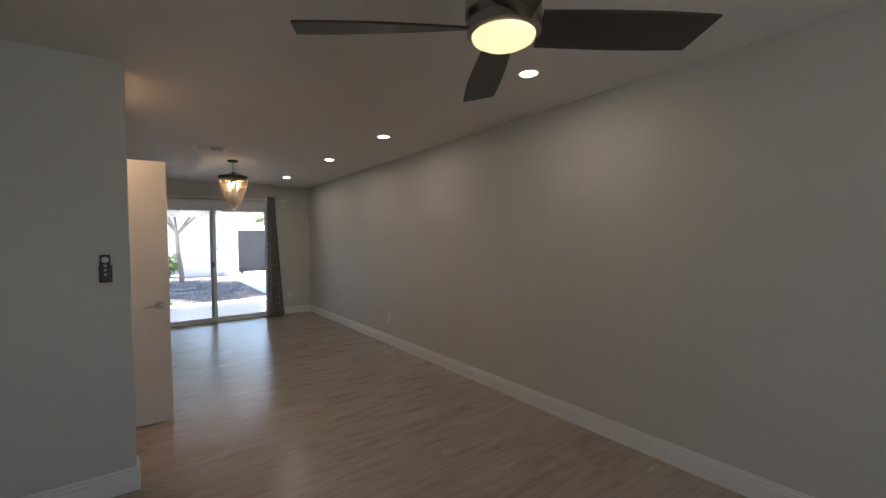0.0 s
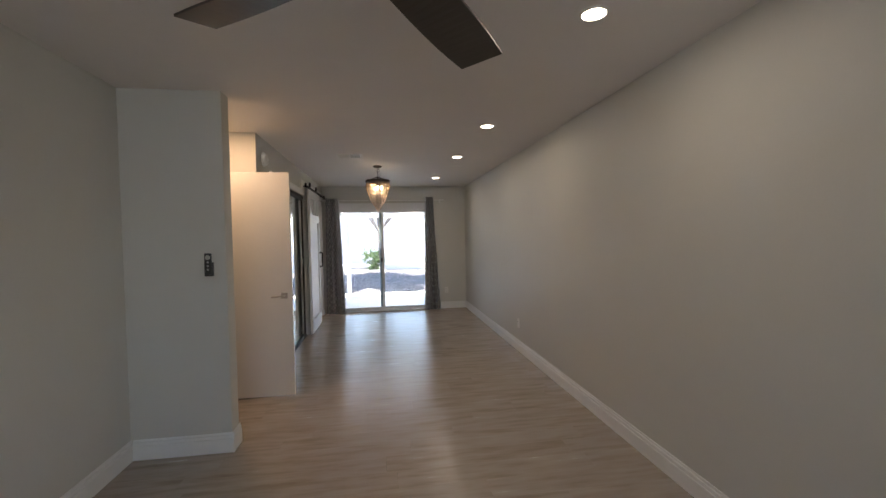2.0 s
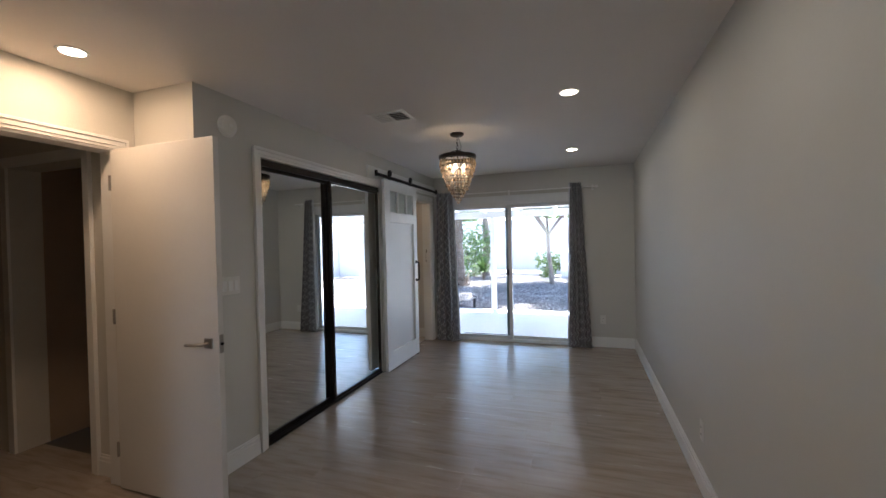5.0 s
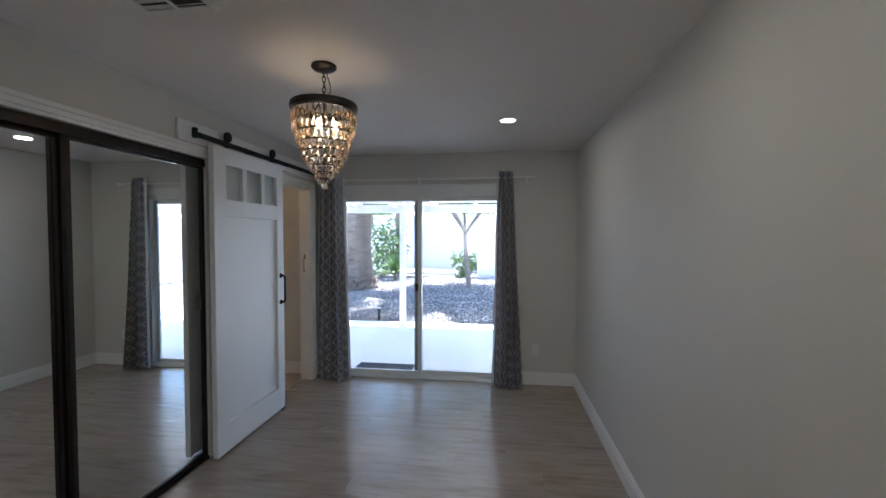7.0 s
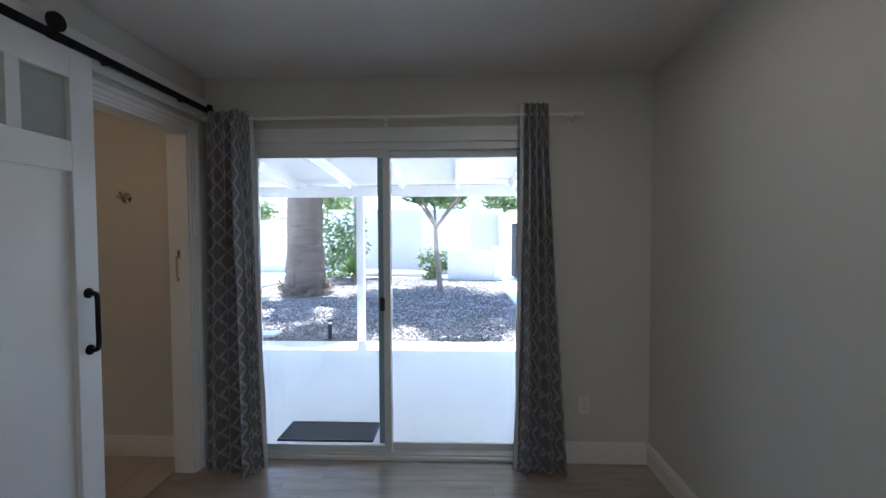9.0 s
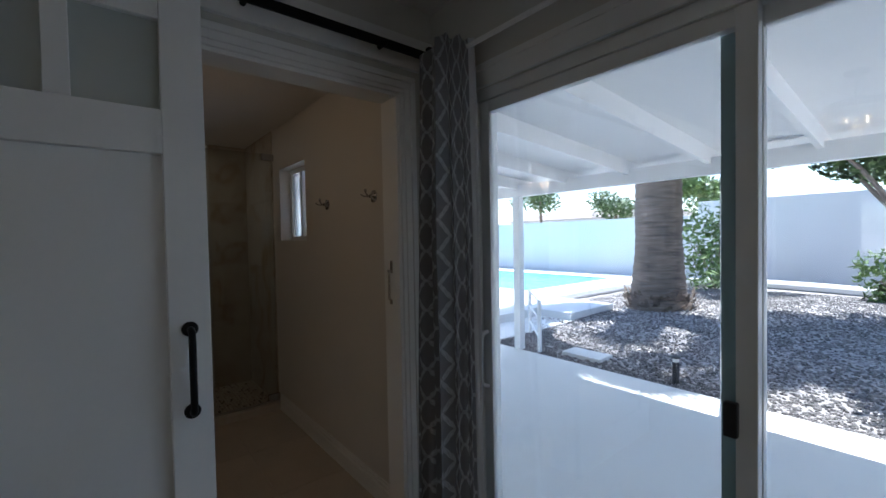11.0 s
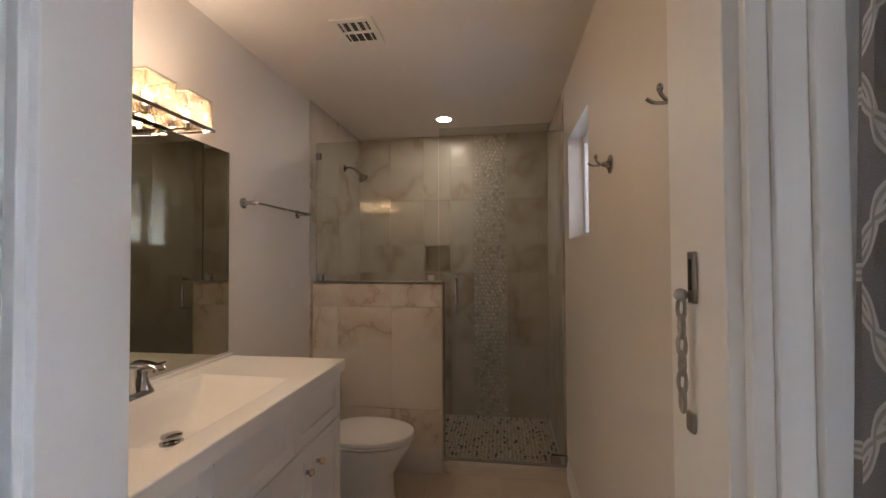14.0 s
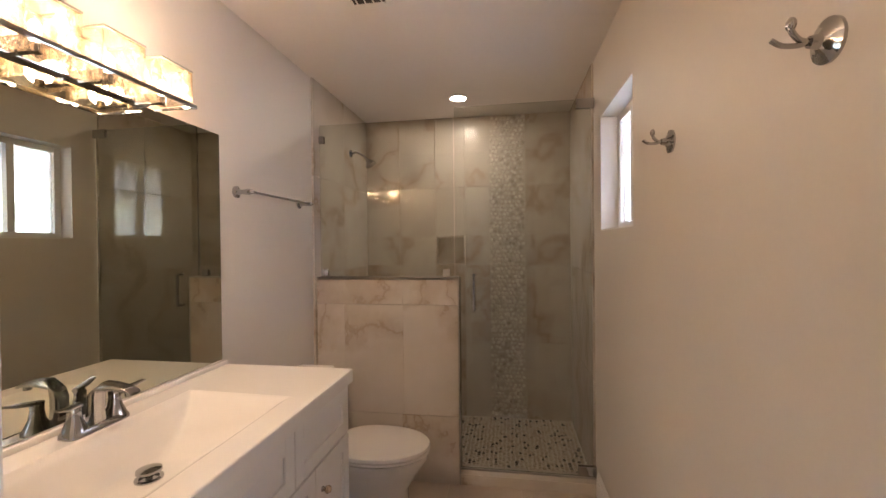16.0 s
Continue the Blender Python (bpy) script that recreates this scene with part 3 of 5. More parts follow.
ceiling_fan(0.86, 1.16)


def chandelier(x, y):
    root = thing("chandelier", (x, y, CEIL), "bronze chandelier of tiered clear crystal drops, lit", "chandelier")
    part("canopy", lathe(bmesh.new(), (x, y, 0), [(0.062, CEIL), (0.064, CEIL - 0.012), (0.05, CEIL - 0.024), (0.012, CEIL - 0.03)]), M_BRONZE, root, smooth=True)
    for k in range(5):
        bm = bmesh.new()
        c = Vector((x, y, CEIL - 0.045 - 0.026 * k))
        ax = Vector((1, 0, 0)) if k % 2 else Vector((0, 1, 0))
        pts = [c + ax * 0.009 * math.cos(a) + Vector((0, 0, 0.017 * math.sin(a))) for a in [i * math.pi / 6 for i in range(13)]]
        tube(bm, pts, 0.0022, 6)
        part("chain_link", bm, M_BRONZE, root)
    top = 2.225
    ring = bmesh.new()
    lathe(ring, (x, y, 0), [(0.150, top - 0.016), (0.168, top - 0.016), (0.172, top), (0.168, top + 0.016), (0.150, top + 0.016)], 40, ring=True)
    part("rim", ring, M_BRONZE, root, smooth=True)
    for k in range(4):
        a = math.pi / 4 + k * math.pi / 2
        part("arm", tube(bmesh.new(), [(x, y, CEIL - 0.155), (x + 0.05 * math.cos(a), y + 0.05 * math.sin(a), CEIL - 0.165), (x + 0.158 * math.cos(a), y + 0.158 * math.sin(a), top + 0.005)], 0.0045, 8), M_BRONZE, root)
    part("stem", rod(bmesh.new(), (x, y, CEIL - 0.15), (x, y, 2.12), 0.006), M_BRONZE, root)
    part("stem", rod(bmesh.new(), (x, y, 2.06), (x, y, 1.83), 0.0025, seg=8), M_BRONZE, root)
    part("cord", tube(bmesh.new(), [(x + 0.01, y, CEIL - 0.03), (x + 0.03, y - 0.01, CEIL - 0.08), (x + 0.035, y, CEIL - 0.13), (x + 0.008, y, CEIL - 0.17)], 0.002, 6), M_BRONZE, root)
    part("hub", lathe(bmesh.new(), (x, y, CEIL - 0.175), [(0.006, 0.03), (0.018, 0.02), (0.012, 0.0), (0.02, -0.012), (0.006, -0.02)], 16), M_BRONZE, root, smooth=True)
    for k in range(3):
        a = k * 2.0944 + 0.4
        cx, cy = x + 0.055 * math.cos(a), y + 0.055 * math.sin(a)
        c = part("candle", rod(bmesh.new(), (cx, cy, 2.06), (cx, cy, 2.105), 0.011), M_PLASTIC, root)
        part("bulb", lathe(bmesh.new(), (cx, cy, 2.105), [(0.008, 0), (0.016, 0.018), (0.012, 0.036), (0.003, 0.052)], 12), M_BULB, c, "glowing bulb", smooth=True)
    tiers = ((0.160, 2.205, 0.070, 34), (0.150, 2.150, 0.062, 32), (0.134, 2.096, 0.055, 28), (0.118, 2.046, 0.050, 24), (0.104, 2.000, 0.042, 22), (0.086, 1.962, 0.040, 18), (0.062, 1.926, 0.036, 14), (0.042, 1.892, 0.034, 10), (0.024, 1.860, 0.030, 6))
    for r, z, h, count in tiers:
        tier = part("tier_ring", lathe(bmesh.new(), (x, y, 0), [(r - 0.005, z - 0.004), (r, z - 0.004), (r, z + 0.003), (r - 0.005, z + 0.003)], 32, ring=True), M_BRONZE, root)
        proto = bmesh.new()
        lathe(proto, (0, 0, 0), [(0.0015, 0), (0.006, -h * 0.35), (0.0108, -h * 0.72), (0.0072, -h * 0.92), (0.001, -h)], 6)
        data = mesh_of("drop", proto, M_CRYSTAL)
        for k in range(count):
            a = 2 * math.pi * (k + 0.5 * (count % 4 == 0)) / count
            ob = new("drop", data)
            ob.parent = tier
            ob.matrix_basis = pose(x + r * math.cos(a), y + r * math.sin(a), z - 0.003, 0, 0, math.degrees(a))
    part("finial_ball", ball(bmesh.new(), (x, y, 1.818), 0.018), M_CRYSTAL, root, "clear crystal ball", smooth=True)


chandelier(0.80, 5.96)


def ceiling_vent(x0, x1, y0, y1, z, label, along="x"):
    root = thing("ceiling_vent", ((x0 + x1) / 2, (y0 + y1) / 2, z), label, "ceiling vent")
    f = 0.028
    part("frame", boxes((x0, x1, y0, y0 + f, z - 0.009, z), (x0, x1, y1 - f, y1, z - 0.009, z), (x0, x0 + f, y0 + f, y1 - f, z - 0.009, z), (x1 - f, x1, y0 + f, y1 - f, z - 0.009, z), bevel=0.002), M_PLASTIC, root)
    # thin dark sheet in place of the shade up the duct
    part("backing", boxes((x0 + f, x1 - f, y0 + f, y1 - f, z - 0.0025, z - 0.0005)), M_DARK, root, "dark sheet standing in for the shaded duct")
    mid = (x0 + x1) / 2
    part("divider", boxes((mid - 0.006, mid + 0.006, y0 + f, y1 - f, z - 0.010, z - 0.003)), M_PLASTIC, root)
    n = max(4, int((y1 - y0) / 0.05))
    for side, (a, b) in enumerate(((x0 + f, mid - 0.006), (mid + 0.006, x1 - f))):
        for k in range(n):
            bm = boxes((-0.5 * (b - a), 0.5 * (b - a), -0.0062, 0.0062, -0.0009, 0.0009))
            bmesh.ops.transform(bm, matrix=pose((a + b) / 2, y0 + f + (k + 0.5) * (y1 - y0 - 2 * f) / n, z - 0.007, 38 if side else -38), verts=bm.verts)
            part("slat", bm, M_PLASTIC, root)


ceiling_vent(0.32, 0.63, 5.145, 5.395, CEIL, "white louvred air vent in the ceiling")
ceiling_vent(-1.815, -1.595, 7.14, 7.335, BATH_CEIL, "white louvred air vent in the bathroom ceiling")


def alcove_door():
    root = tagged(new("door_alcove"), "plain white flush door standing open", "door", kind="structure")
    root.location = (-0.79, 4.09, 0)
    part("door_leaf", boxes((-0.79, 0.02, 4.045, 4.08, 0.012, 2.048), bevel=0.003), M_DOOR, root)
    part("rose", boxes((-0.075, -0.02, 4.036, 4.0445, 0.905, 0.96), bevel=0.002), M_NICKEL, root, "square nickel rose")
    part("lever_handle", tube(bmesh.new(), [(-0.048, 4.04, 0.932), (-0.048, 4.0, 0.932), (-0.075, 3.988, 0.932), (-0.15, 3.985, 0.928)], 0.0085), M_NICKEL, root, "brushed nickel lever", smooth=True)
    part("latch_plate", boxes((0.0195, 0.0225, 4.050, 4.075, 0.88, 0.98)), M_NICKEL, root)
    part("knob_stub", rod(bmesh.new(), (0.02, 4.062, 0.93), (0.032, 4.062, 0.93), 0.008), M_BLACK, root)
    for z in (0.25, 1.05, 1.85):
        part("hinge", rod(bmesh.new(), (-0.79, 4.04, z - 0.045), (-0.79, 4.04, z + 0.045), 0.007), M_NICKEL, root)


alcove_door()


def mirror_closet():
    zt = CLZ - 0.005
    root = thing("mirror_closet_doors", (-0.345, (CL0 + CL1) / 2, 0), "pair of dark-framed sliding mirror closet doors, closed", "closet door", kind="structure")
    part("top_track", boxes((-0.405, -0.312, CL0, CL1, zt - 0.035, zt), (-0.318, -0.308, CL0, CL1, zt - 0.05, zt - 0.02), bevel=0.002), M_BRONZE, root)
    part("bottom_track", boxes((-0.405, -0.312, CL0, CL1, 0.0, 0.014), (-0.362, -0.356, CL0, CL1, 0.014, 0.022), bevel=0.001), M_BRONZE, root)
    part("jamb", boxes((XL - 0.12, XL - 0.001, CL1 - 0.02, CL1, 0, zt), (XL - 0.12, XL - 0.001, CL0, CL0 + 0.012, 0, zt)), M_TRIM, root)
    for name, y0, y1, x in (("mirror_door", CL0 + 0.014, 5.62, -0.388), ("mirror_door", 5.60, CL1 - 0.022, -0.348)):
        s = 0.026
        d = part(name, boxes((x, x + 0.028, y0, y0 + s, 0.018, zt - 0.04), (x, x + 0.028, y1 - s, y1, 0.018, zt - 0.04), (x, x + 0.028, y0 + s, y1 - s, 0.018, 0.045), (x, x + 0.028, y0 + s, y1 - s, zt - 0.068, zt - 0.04), bevel=0.003), M_BRONZE, root)
        part("mirror_pane", boxes((x + 0.010, x + 0.016, y0 + s - 0.003, y1 - s + 0.003, 0.042, zt - 0.066)), M_MIRROR, d)
        py = y0 + 0.055 if y0 < 5 else y1 - 0.055
        part("finger_pull", boxes((x + 0.016, x + 0.019, py - 0.02, py - 0.013, 1.05, 1.16), (x + 0.016, x + 0.019, py + 0.013, py + 0.02, 1.05, 1.16), (x + 0.016, x + 0.019, py - 0.013, py + 0.013, 1.05, 1.057), (x + 0.016, x + 0.019, py - 0.013, py + 0.013, 1.153, 1.16), (x + 0.0161, x + 0.0168, py - 0.013, py + 0.013, 1.057, 1.153)), M_NICKEL, d, "recessed grey finger pull")


mirror_closet()


def barn_door():
    x0, x1, y0, y1, z0, z1 = -0.247, -0.207, 6.47, 7.37, 0.018, 2.18
    root = thing("barn_door", (x0, (y0 + y1) / 2, z0), "white sliding barn door with three small panes, half open", "barn door", kind="")
    lites = ((6.604, 6.79), (6.841, 7.035), (7.084, 7.271))
    wz0, wz1, pz0, pz1, px0, px1 = 1.818, 2.062, 0.217, 1.698, 6.60, 7.267
    b = 0.004
    part("stile", boxes((x0, x1, y0, px0, z0, z1), bevel=b), M_BARN, root)
    part("stile", boxes((x0, x1, px1, y1, z0, z1), bevel=b), M_BARN, root)
    for lo, hi in ((z0, pz0), (pz1, wz0), (wz1, z1)):
        part("rail", boxes((x0, x1 - 0.0006, px0, px1, lo, hi), bevel=0.002), M_BARN, root)
    part("panel", boxes((x0 + 0.008, x1 - 0.024, px0, px1, pz0, pz1)), M_BARN, root)
    for a, c in ((6.79, 6.841), (7.035, 7.084)):
        part("mullion", boxes((x0, x1 - 0.0008, a, c, wz0, wz1), bevel=0.002), M_BARN, root)
    for a, c in lites:
        part("pane", boxes((x0 + 0.012, x0 + 0.018, a, c, wz0, wz1)), M_FROST, root, "greyish frosted glass pane")
    hx = x1 + 0.04
    h = part("handle", tube(bmesh.new(), [(x1, 7.316, 0.976), (hx - 0.01, 7.316, 0.978), (hx, 7.316, 1.0), (hx, 7.316, 1.09), (hx, 7.316, 1.185), (hx - 0.01, 7.316, 1.208), (x1, 7.316, 1.21)], 0.0095), M_BLACK, root, "black iron pull handle", smooth=True)
    for z in (0.976, 1.21):
        part("flange", lathe(bmesh.new(), (x1, 7.316, z), [(0.021, 0.0), (0.021, 0.006), (0.012, 0.012)], 18, (1, 0, 0)), M_BLACK, h, smooth=True)
    for y in (6.65, 7.24):
        hg = part("hanger", boxes((x0 + 0.008, x1 - 0.008, y - 0.05, y + 0.05, z1, z1 + 0.006), (x0 + 0.004, x0 + 0.010, y - 0.022, y + 0.022, z1, z1 + 0.085), bevel=0.002), M_BLACK, root)
        part("wheel", lathe(bmesh.new(), (x0 + 0.010, y, z1 + 0.085), [(0.034, 0), (0.036, 0.004), (0.03, 0.010), (0.036, 0.016), (0.034, 0.02)], 22, (1, 0, 0)), M_BLACK, hg, smooth=True)
    part("floor_guide", boxes((x0 + 0.002, x1 - 0.002, y1 - 0.05, y1 - 0.01, 0.0, 0.017)), M_BLACK, root)
    rail = thing("barn_door_rail", (-0.23, 7.3, 2.21), "black steel rail carrying the barn door", "door rail")
    part("bar", boxes((-0.238, -0.230, 6.31, YF - 0.02, 2.197, 2.233), bevel=0.002), M_BLACK, rail)
    for y in (6.40, 6.95, 7.5, 8.0):
        part("standoff", rod(bmesh.new(), (XL + 0.022, y, 2.215), (-0.229, y, 2.215), 0.010, seg=12), M_BLACK, rail)
        part("bolt", rod(bmesh.new(), (-0.230, y, 2.215), (-0.220, y, 2.215), 0.012, 0.009, 8), M_BLACK, rail)
    for y in (6.335, YF - 0.06):
        part("end_stop", boxes((-0.246, -0.222, y - 0.014, y + 0.014, 2.19, 2.255), bevel=0.003), M_BLACK, rail)


barn_door()


def curtain(name, x_top, x_bot, y, z0, z1, length, folds, label, seed, turned=0.0):
    """A gathered curtain; turned swings its last folds out as one broad face towards the glass."""
    rng = random.Random(seed)
    root = thing(name, ((x_top[0] + x_top[1]) / 2, y, z0), label, "curtain", "pair of curtains")
    cols, rows = folds * 14, 36
    bm = bmesh.new()
    uv = bm.loops.layers.uv.new("UVMap")
    amps = [rng.uniform(0.75, 1.2) for _ in range(folds + 2)]
    ph = [rng.uniform(-0.4, 0.4) for _ in range(folds + 2)]
    grid = []
    for j in range(rows + 1):
        t = j / rows
        z = z1 + (z0 - z1) * t
        line = []
        for i in range(cols + 1):
            s = i / cols
            k = min(int(s * folds), folds - 1)
            a0, a1 = x_top[0] + (x_top[1] - x_top[0]) * s, x_bot[0] + (x_bot[1] - x_bot[0]) * s
            ease = t ** 1.2
            wave = math.sin(2 * math.pi * s * folds + ph[k] * t)
            amp = (0.022 + 0.022 * min(1, t * 3)) * (amps[k] * (1 - (s * folds - k)) + amps[k + 1] * (s * folds - k))
            sway = 0.010 * math.sin(4.1 * t + 5 * s + seed)
            if turned:
                f = s / 0.55 * 0.8 if s < 0.55 else 0.8 + 0.2 * (s - 0.55) / 0.45
                a0, a1 = x_top[0] + (x_top[1] - x_top[0]) * f, x_bot[0] + (x_bot[1] - x_bot[0]) * f
                q = max(0.0, (s - 0.55) / 0.45)
                amp *= 0.8 - 0.6 * min(1.0, 5 * q)
                sway = 0.012 * math.sin(4.1 * t + 5 * s + seed) * t + turned * (-0.045 + 0.10 * q - 0.045 * min(1.0, max(0.0, (s - 0.42) / 0.13)))
            line.append(bm.verts.new((a0 + (a1 - a0) * ease + 0.010 * math.sin(4 * math.pi * s * folds) * t, y + wave * amp - 0.05 * ease + (sway if turned else sway * t), z + (0.012 * wave if j == 0 else 0))))
        grid.append(line)
    for j in range(rows):
        for i in range(cols):
            f = bm.faces.new((grid[j][i], grid[j][i + 1], grid[j + 1][i + 1], grid[j + 1][i]))
            for loop, (ii, jj) in zip(f.loops, ((i, j), (i + 1, j), (i + 1, j + 1), (i, j + 1))):
                loop[uv].uv = (ii / cols * length, (1 - jj / rows) * (z1 - z0))
    grid_edge = [[tuple(row[k].co) for row in grid] for k in (0, -1)]
    cloth = part("cloth", bm, M_CURTAIN, root, smooth=True)
    solid = cloth.modifiers.new("thickness", "SOLIDIFY")
    solid.thickness = 0.003
    edge = bmesh.new()
    side = grid_edge[-1 if x_top[1] < 1 else 0]
    out = 1 if x_top[1] < 1 else -1
    strip = [[edge.verts.new((px + out * 0.005 * i + 0.003 * math.sin(9 * pz + i), py + 0.006 * i + 0.006 * math.sin(1.2 * i), pz)) for i in range(5)] for px, py, pz in side]
    for a, b in zip(strip, strip[1:]):
        for i in range(4):
            edge.faces.new((a[i], a[i + 1], b[i + 1], b[i]))
    lining = part("lining_edge", edge, M_LINING, root, "pale lining turned out along the edge", smooth=True)
    lining.modifiers.new("thickness", "SOLIDIFY").thickness = 0.002


curtain("curtain", (-0.20, 0.025), (-0.225, 0.11), 8.185, 0.012, 2.19, 0.95, 5, "grey curtain with a white quatrefoil lattice, drawn aside", 3, 1.0)
curtain("curtain", (1.705, 1.845), (1.66, 1.955), 8.185, 0.012, 2.225, 0.85, 4, "grey lattice curtain drawn aside, flared at the floor", 8)
rodthing = thing("curtain_rod", (0.9, 8.2, 2.16), "slim white curtain rod above the sliding door", "curtain rod")
part("pole", rod(bmesh.new(), (-0.24, 8.195, 2.16), (2.03, 8.195, 2.16), 0.009), M_TRIM, rodthing, smooth=True)
for x in (-0.25, 2.04):
    part("finial", lathe(bmesh.new(), (x, 8.195, 2.16), [(0.009, -0.02), (0.016, -0.01), (0.016, 0.012), (0.008, 0.02)], 14, (1, 0, 0)), M_TRIM, rodthing, smooth=True)
for x in (-0.21, 0.86, 1.99):
    part("bracket", boxes((x - 0.008, x + 0.008, 8.19, YF, 2.145, 2.16), (x - 0.012, x + 0.012, YF - 0.006, YF, 2.12, 2.19), bevel=0.002), M_TRIM, rodthing)


def outlet(place, axis, label):
    """A wall plate; axis is the wall's outward normal."""
    root = thing("wall_outlet", place, label, "wall outlet")
    n = Vector(axis)
    turn = Matrix.Translation(place) @ n.to_track_quat("Z", "Y").to_matrix().to_4x4()
    bm = boxes((-0.035, 0.035, -0.0575, 0.0575, 0, 0.005), bevel=0.003)
    bmesh.ops.transform(bm, matrix=turn, verts=bm.verts)
    part("plate", bm, M_PLASTIC, root)
    for s in (-0.02, 0.02):
        bm = boxes((-0.016, 0.016, s - 0.013, s + 0.013, 0.005, 0.0075), bevel=0.002)
        bmesh.ops.transform(bm, matrix=turn, verts=bm.verts)
        p = part("socket", bm, M_PLASTIC, root)
        for x in (-0.006, 0.006):
            bm = boxes((x - 0.001, x + 0.001, s - 0.005, s + 0.005, 0.0074, 0.0079))
            bmesh.ops.transform(bm, matrix=turn, verts=bm.verts)
            part("slot", bm, M_BLKPLASTIC, p)


outlet((XR, 5.04, 0.345), (-1, 0, 0), "white duplex outlet low on the long wall")
outlet((2.097, YF, 0.37), (0, -1, 0), "white duplex outlet beside the curtain")

det = thing("smoke_detector", (XL, 4.44, 2.236), "round white smoke detector high on the wall", "smoke detector")
part("base", lathe(bmesh.new(), (XL, 4.44, 2.236), [(0.070, 0), (0.070, 0.010), (0.066, 0.014)], 32, (1, 0, 0)), M_PLASTIC, det, smooth=True)
part("cover", lathe(bmesh.new(), (XL + 0.0142, 4.44, 2.236), [(0.062, 0), (0.060, 0.014), (0.048, 0.024), (0.02, 0.027)], 32, (1, 0, 0)), M_PLASTIC, det, smooth=True)
part("test_button", lathe(bmesh.new(), (XL + 0.041, 4.44, 2.236), [(0.012, 0), (0.012, 0.003), (0.008, 0.004)], 16, (1, 0, 0)), M_TRIM, det, smooth=True)
swt = thing("light_switch", (XL, 4.43, 1.20), "white three-gang light switch plate", "light switch")
part("plate", boxes((XL, XL + 0.005, 4.35, 4.51, 1.143, 1.257), bevel=0.003), M_PLASTIC, swt)
for k in range(3):
    part("rocker", boxes((XL + 0.005, XL + 0.009, 4.368 + 0.046 * k, 4.400 + 0.046 * k, 1.167, 1.233), bevel=0.002), M_TRIM, swt)

remote = thing("fan_remote", (-0.305, 3.10, 1.28), "black fan remote in a wall holder", "remote control")
part("holder", boxes((-0.335, -0.277, 3.084, 3.0995, 1.205, 1.30), bevel=0.006), M_BLKPLASTIC, remote)
rm = part("remote_body", boxes((-0.329, -0.283, 3.072, 3.0838, 1.215, 1.36), bevel=0.006), M_BLKPLASTIC, remote)
part("button_ring", lathe(bmesh.new(), (-0.306, 3.0722, 1.332), [(0.016, 0), (0.016, 0.002), (0.006, 0.003)], 18, (0, -1, 0)), M_NICKEL, rm)
for z in (1.30, 1.275, 1.25):
    part("button", boxes((-0.312, -0.30, 3.0695, 3.0722, z - 0.006, z + 0.006), bevel=0.001), varied("button_grey", (0.35, 0.35, 0.36), 0.4), rm)


# ---- bathroom ----
def vanity():
    root = thing("vanity_cabinet", ((VAN0 + VAN1) / 2, 6.9, 0), "white shaker bathroom vanity cabinet with crystal knobs", "vanity cabinet")
    x0, x1, y0, y1 = VAN0 + 0.012, VAN1 - 0.004, BY + 0.004, 7.155
    part("body", boxes((x0, x1, y0, y1, 0.10, 0.70), (x0, x0 + 0.018, y0, y1, 0.70, 0.853), (x1 - 0.018, x1, y0, y1, 0.70, 0.853), (x0 + 0.018, x1 - 0.018, y0, y0 + 0.012, 0.70, 0.853), (x0 + 0.018, x1 - 0.018, y1 - 0.014, y1, 0.70, 0.853), (x0 + 0.02, x1 - 0.02, y0, y1 - 0.06, 0.0, 0.10), bevel=0.002), M_CABINET, root)

    def front(name, a, b, z0, z1):
        d = part(name, boxes((a, b, y1 + 0.0005, y1 + 0.012, z0, z1), bevel=0.001), M_CABINET, root)
        r = 0.05
        part("panel_frame", boxes((a, a + r, y1 + 0.012, y1 + 0.02, z0, z1), (b - r, b, y1 + 0.012, y1 + 0.02, z0, z1), (a + r, b - r, y1 + 0.012, y1 + 0.02, z0, z0 + r), (a + r, b - r, y1 + 0.012, y1 + 0.02, z1 - r, z1), bevel=0.0015), M_CABINET, d)
        return d

    def knob(d, x, z):
        k = part("knob", lathe(bmesh.new(), (x, y1 + 0.02, z), [(0.006, 0), (0.004, 0.010), (0.012, 0.014), (0.014, 0.022), (0.009, 0.03)], 8, (0, 1, 0)), M_CRYSTAL, d, "faceted crystal knob")
        part("knob_base", lathe(bmesh.new(), (x, y1 + 0.02, z), [(0.009, 0), (0.009, 0.003), (0.006, 0.008)], 14, (0, 1, 0)), M_CHROME, k)
    w = (x1 - x0) / 3
    for k in range(3):
        a, b = x0 + k * w + 0.002, x0 + (k + 1) * w - 0.002
        front("false_drawer", a, b, 0.672, 0.848)
    mid = -1.37
    d = front("door", x0 + 0.002, mid - 0.0015, 0.115, 0.664)
    knob(d, mid - 0.045, 0.575)
    d = front("door", mid + 0.0015, mid + 0.28, 0.115, 0.664)
    knob(d, mid + 0.042, 0.575)
    for z0, z1 in ((0.115, 0.385), (0.392, 0.664)):
        d = front("drawer", mid + 0.284, x1 - 0.33, z0, z1)
        knob(d, (mid + 0.284 + x1 - 0.33) / 2, (z0 + z1) / 2)
    d = front("door", x1 - 0.326, x1 - 0.002, 0.115, 0.664)
    knob(d, x1 - 0.28, 0.575)


vanity()


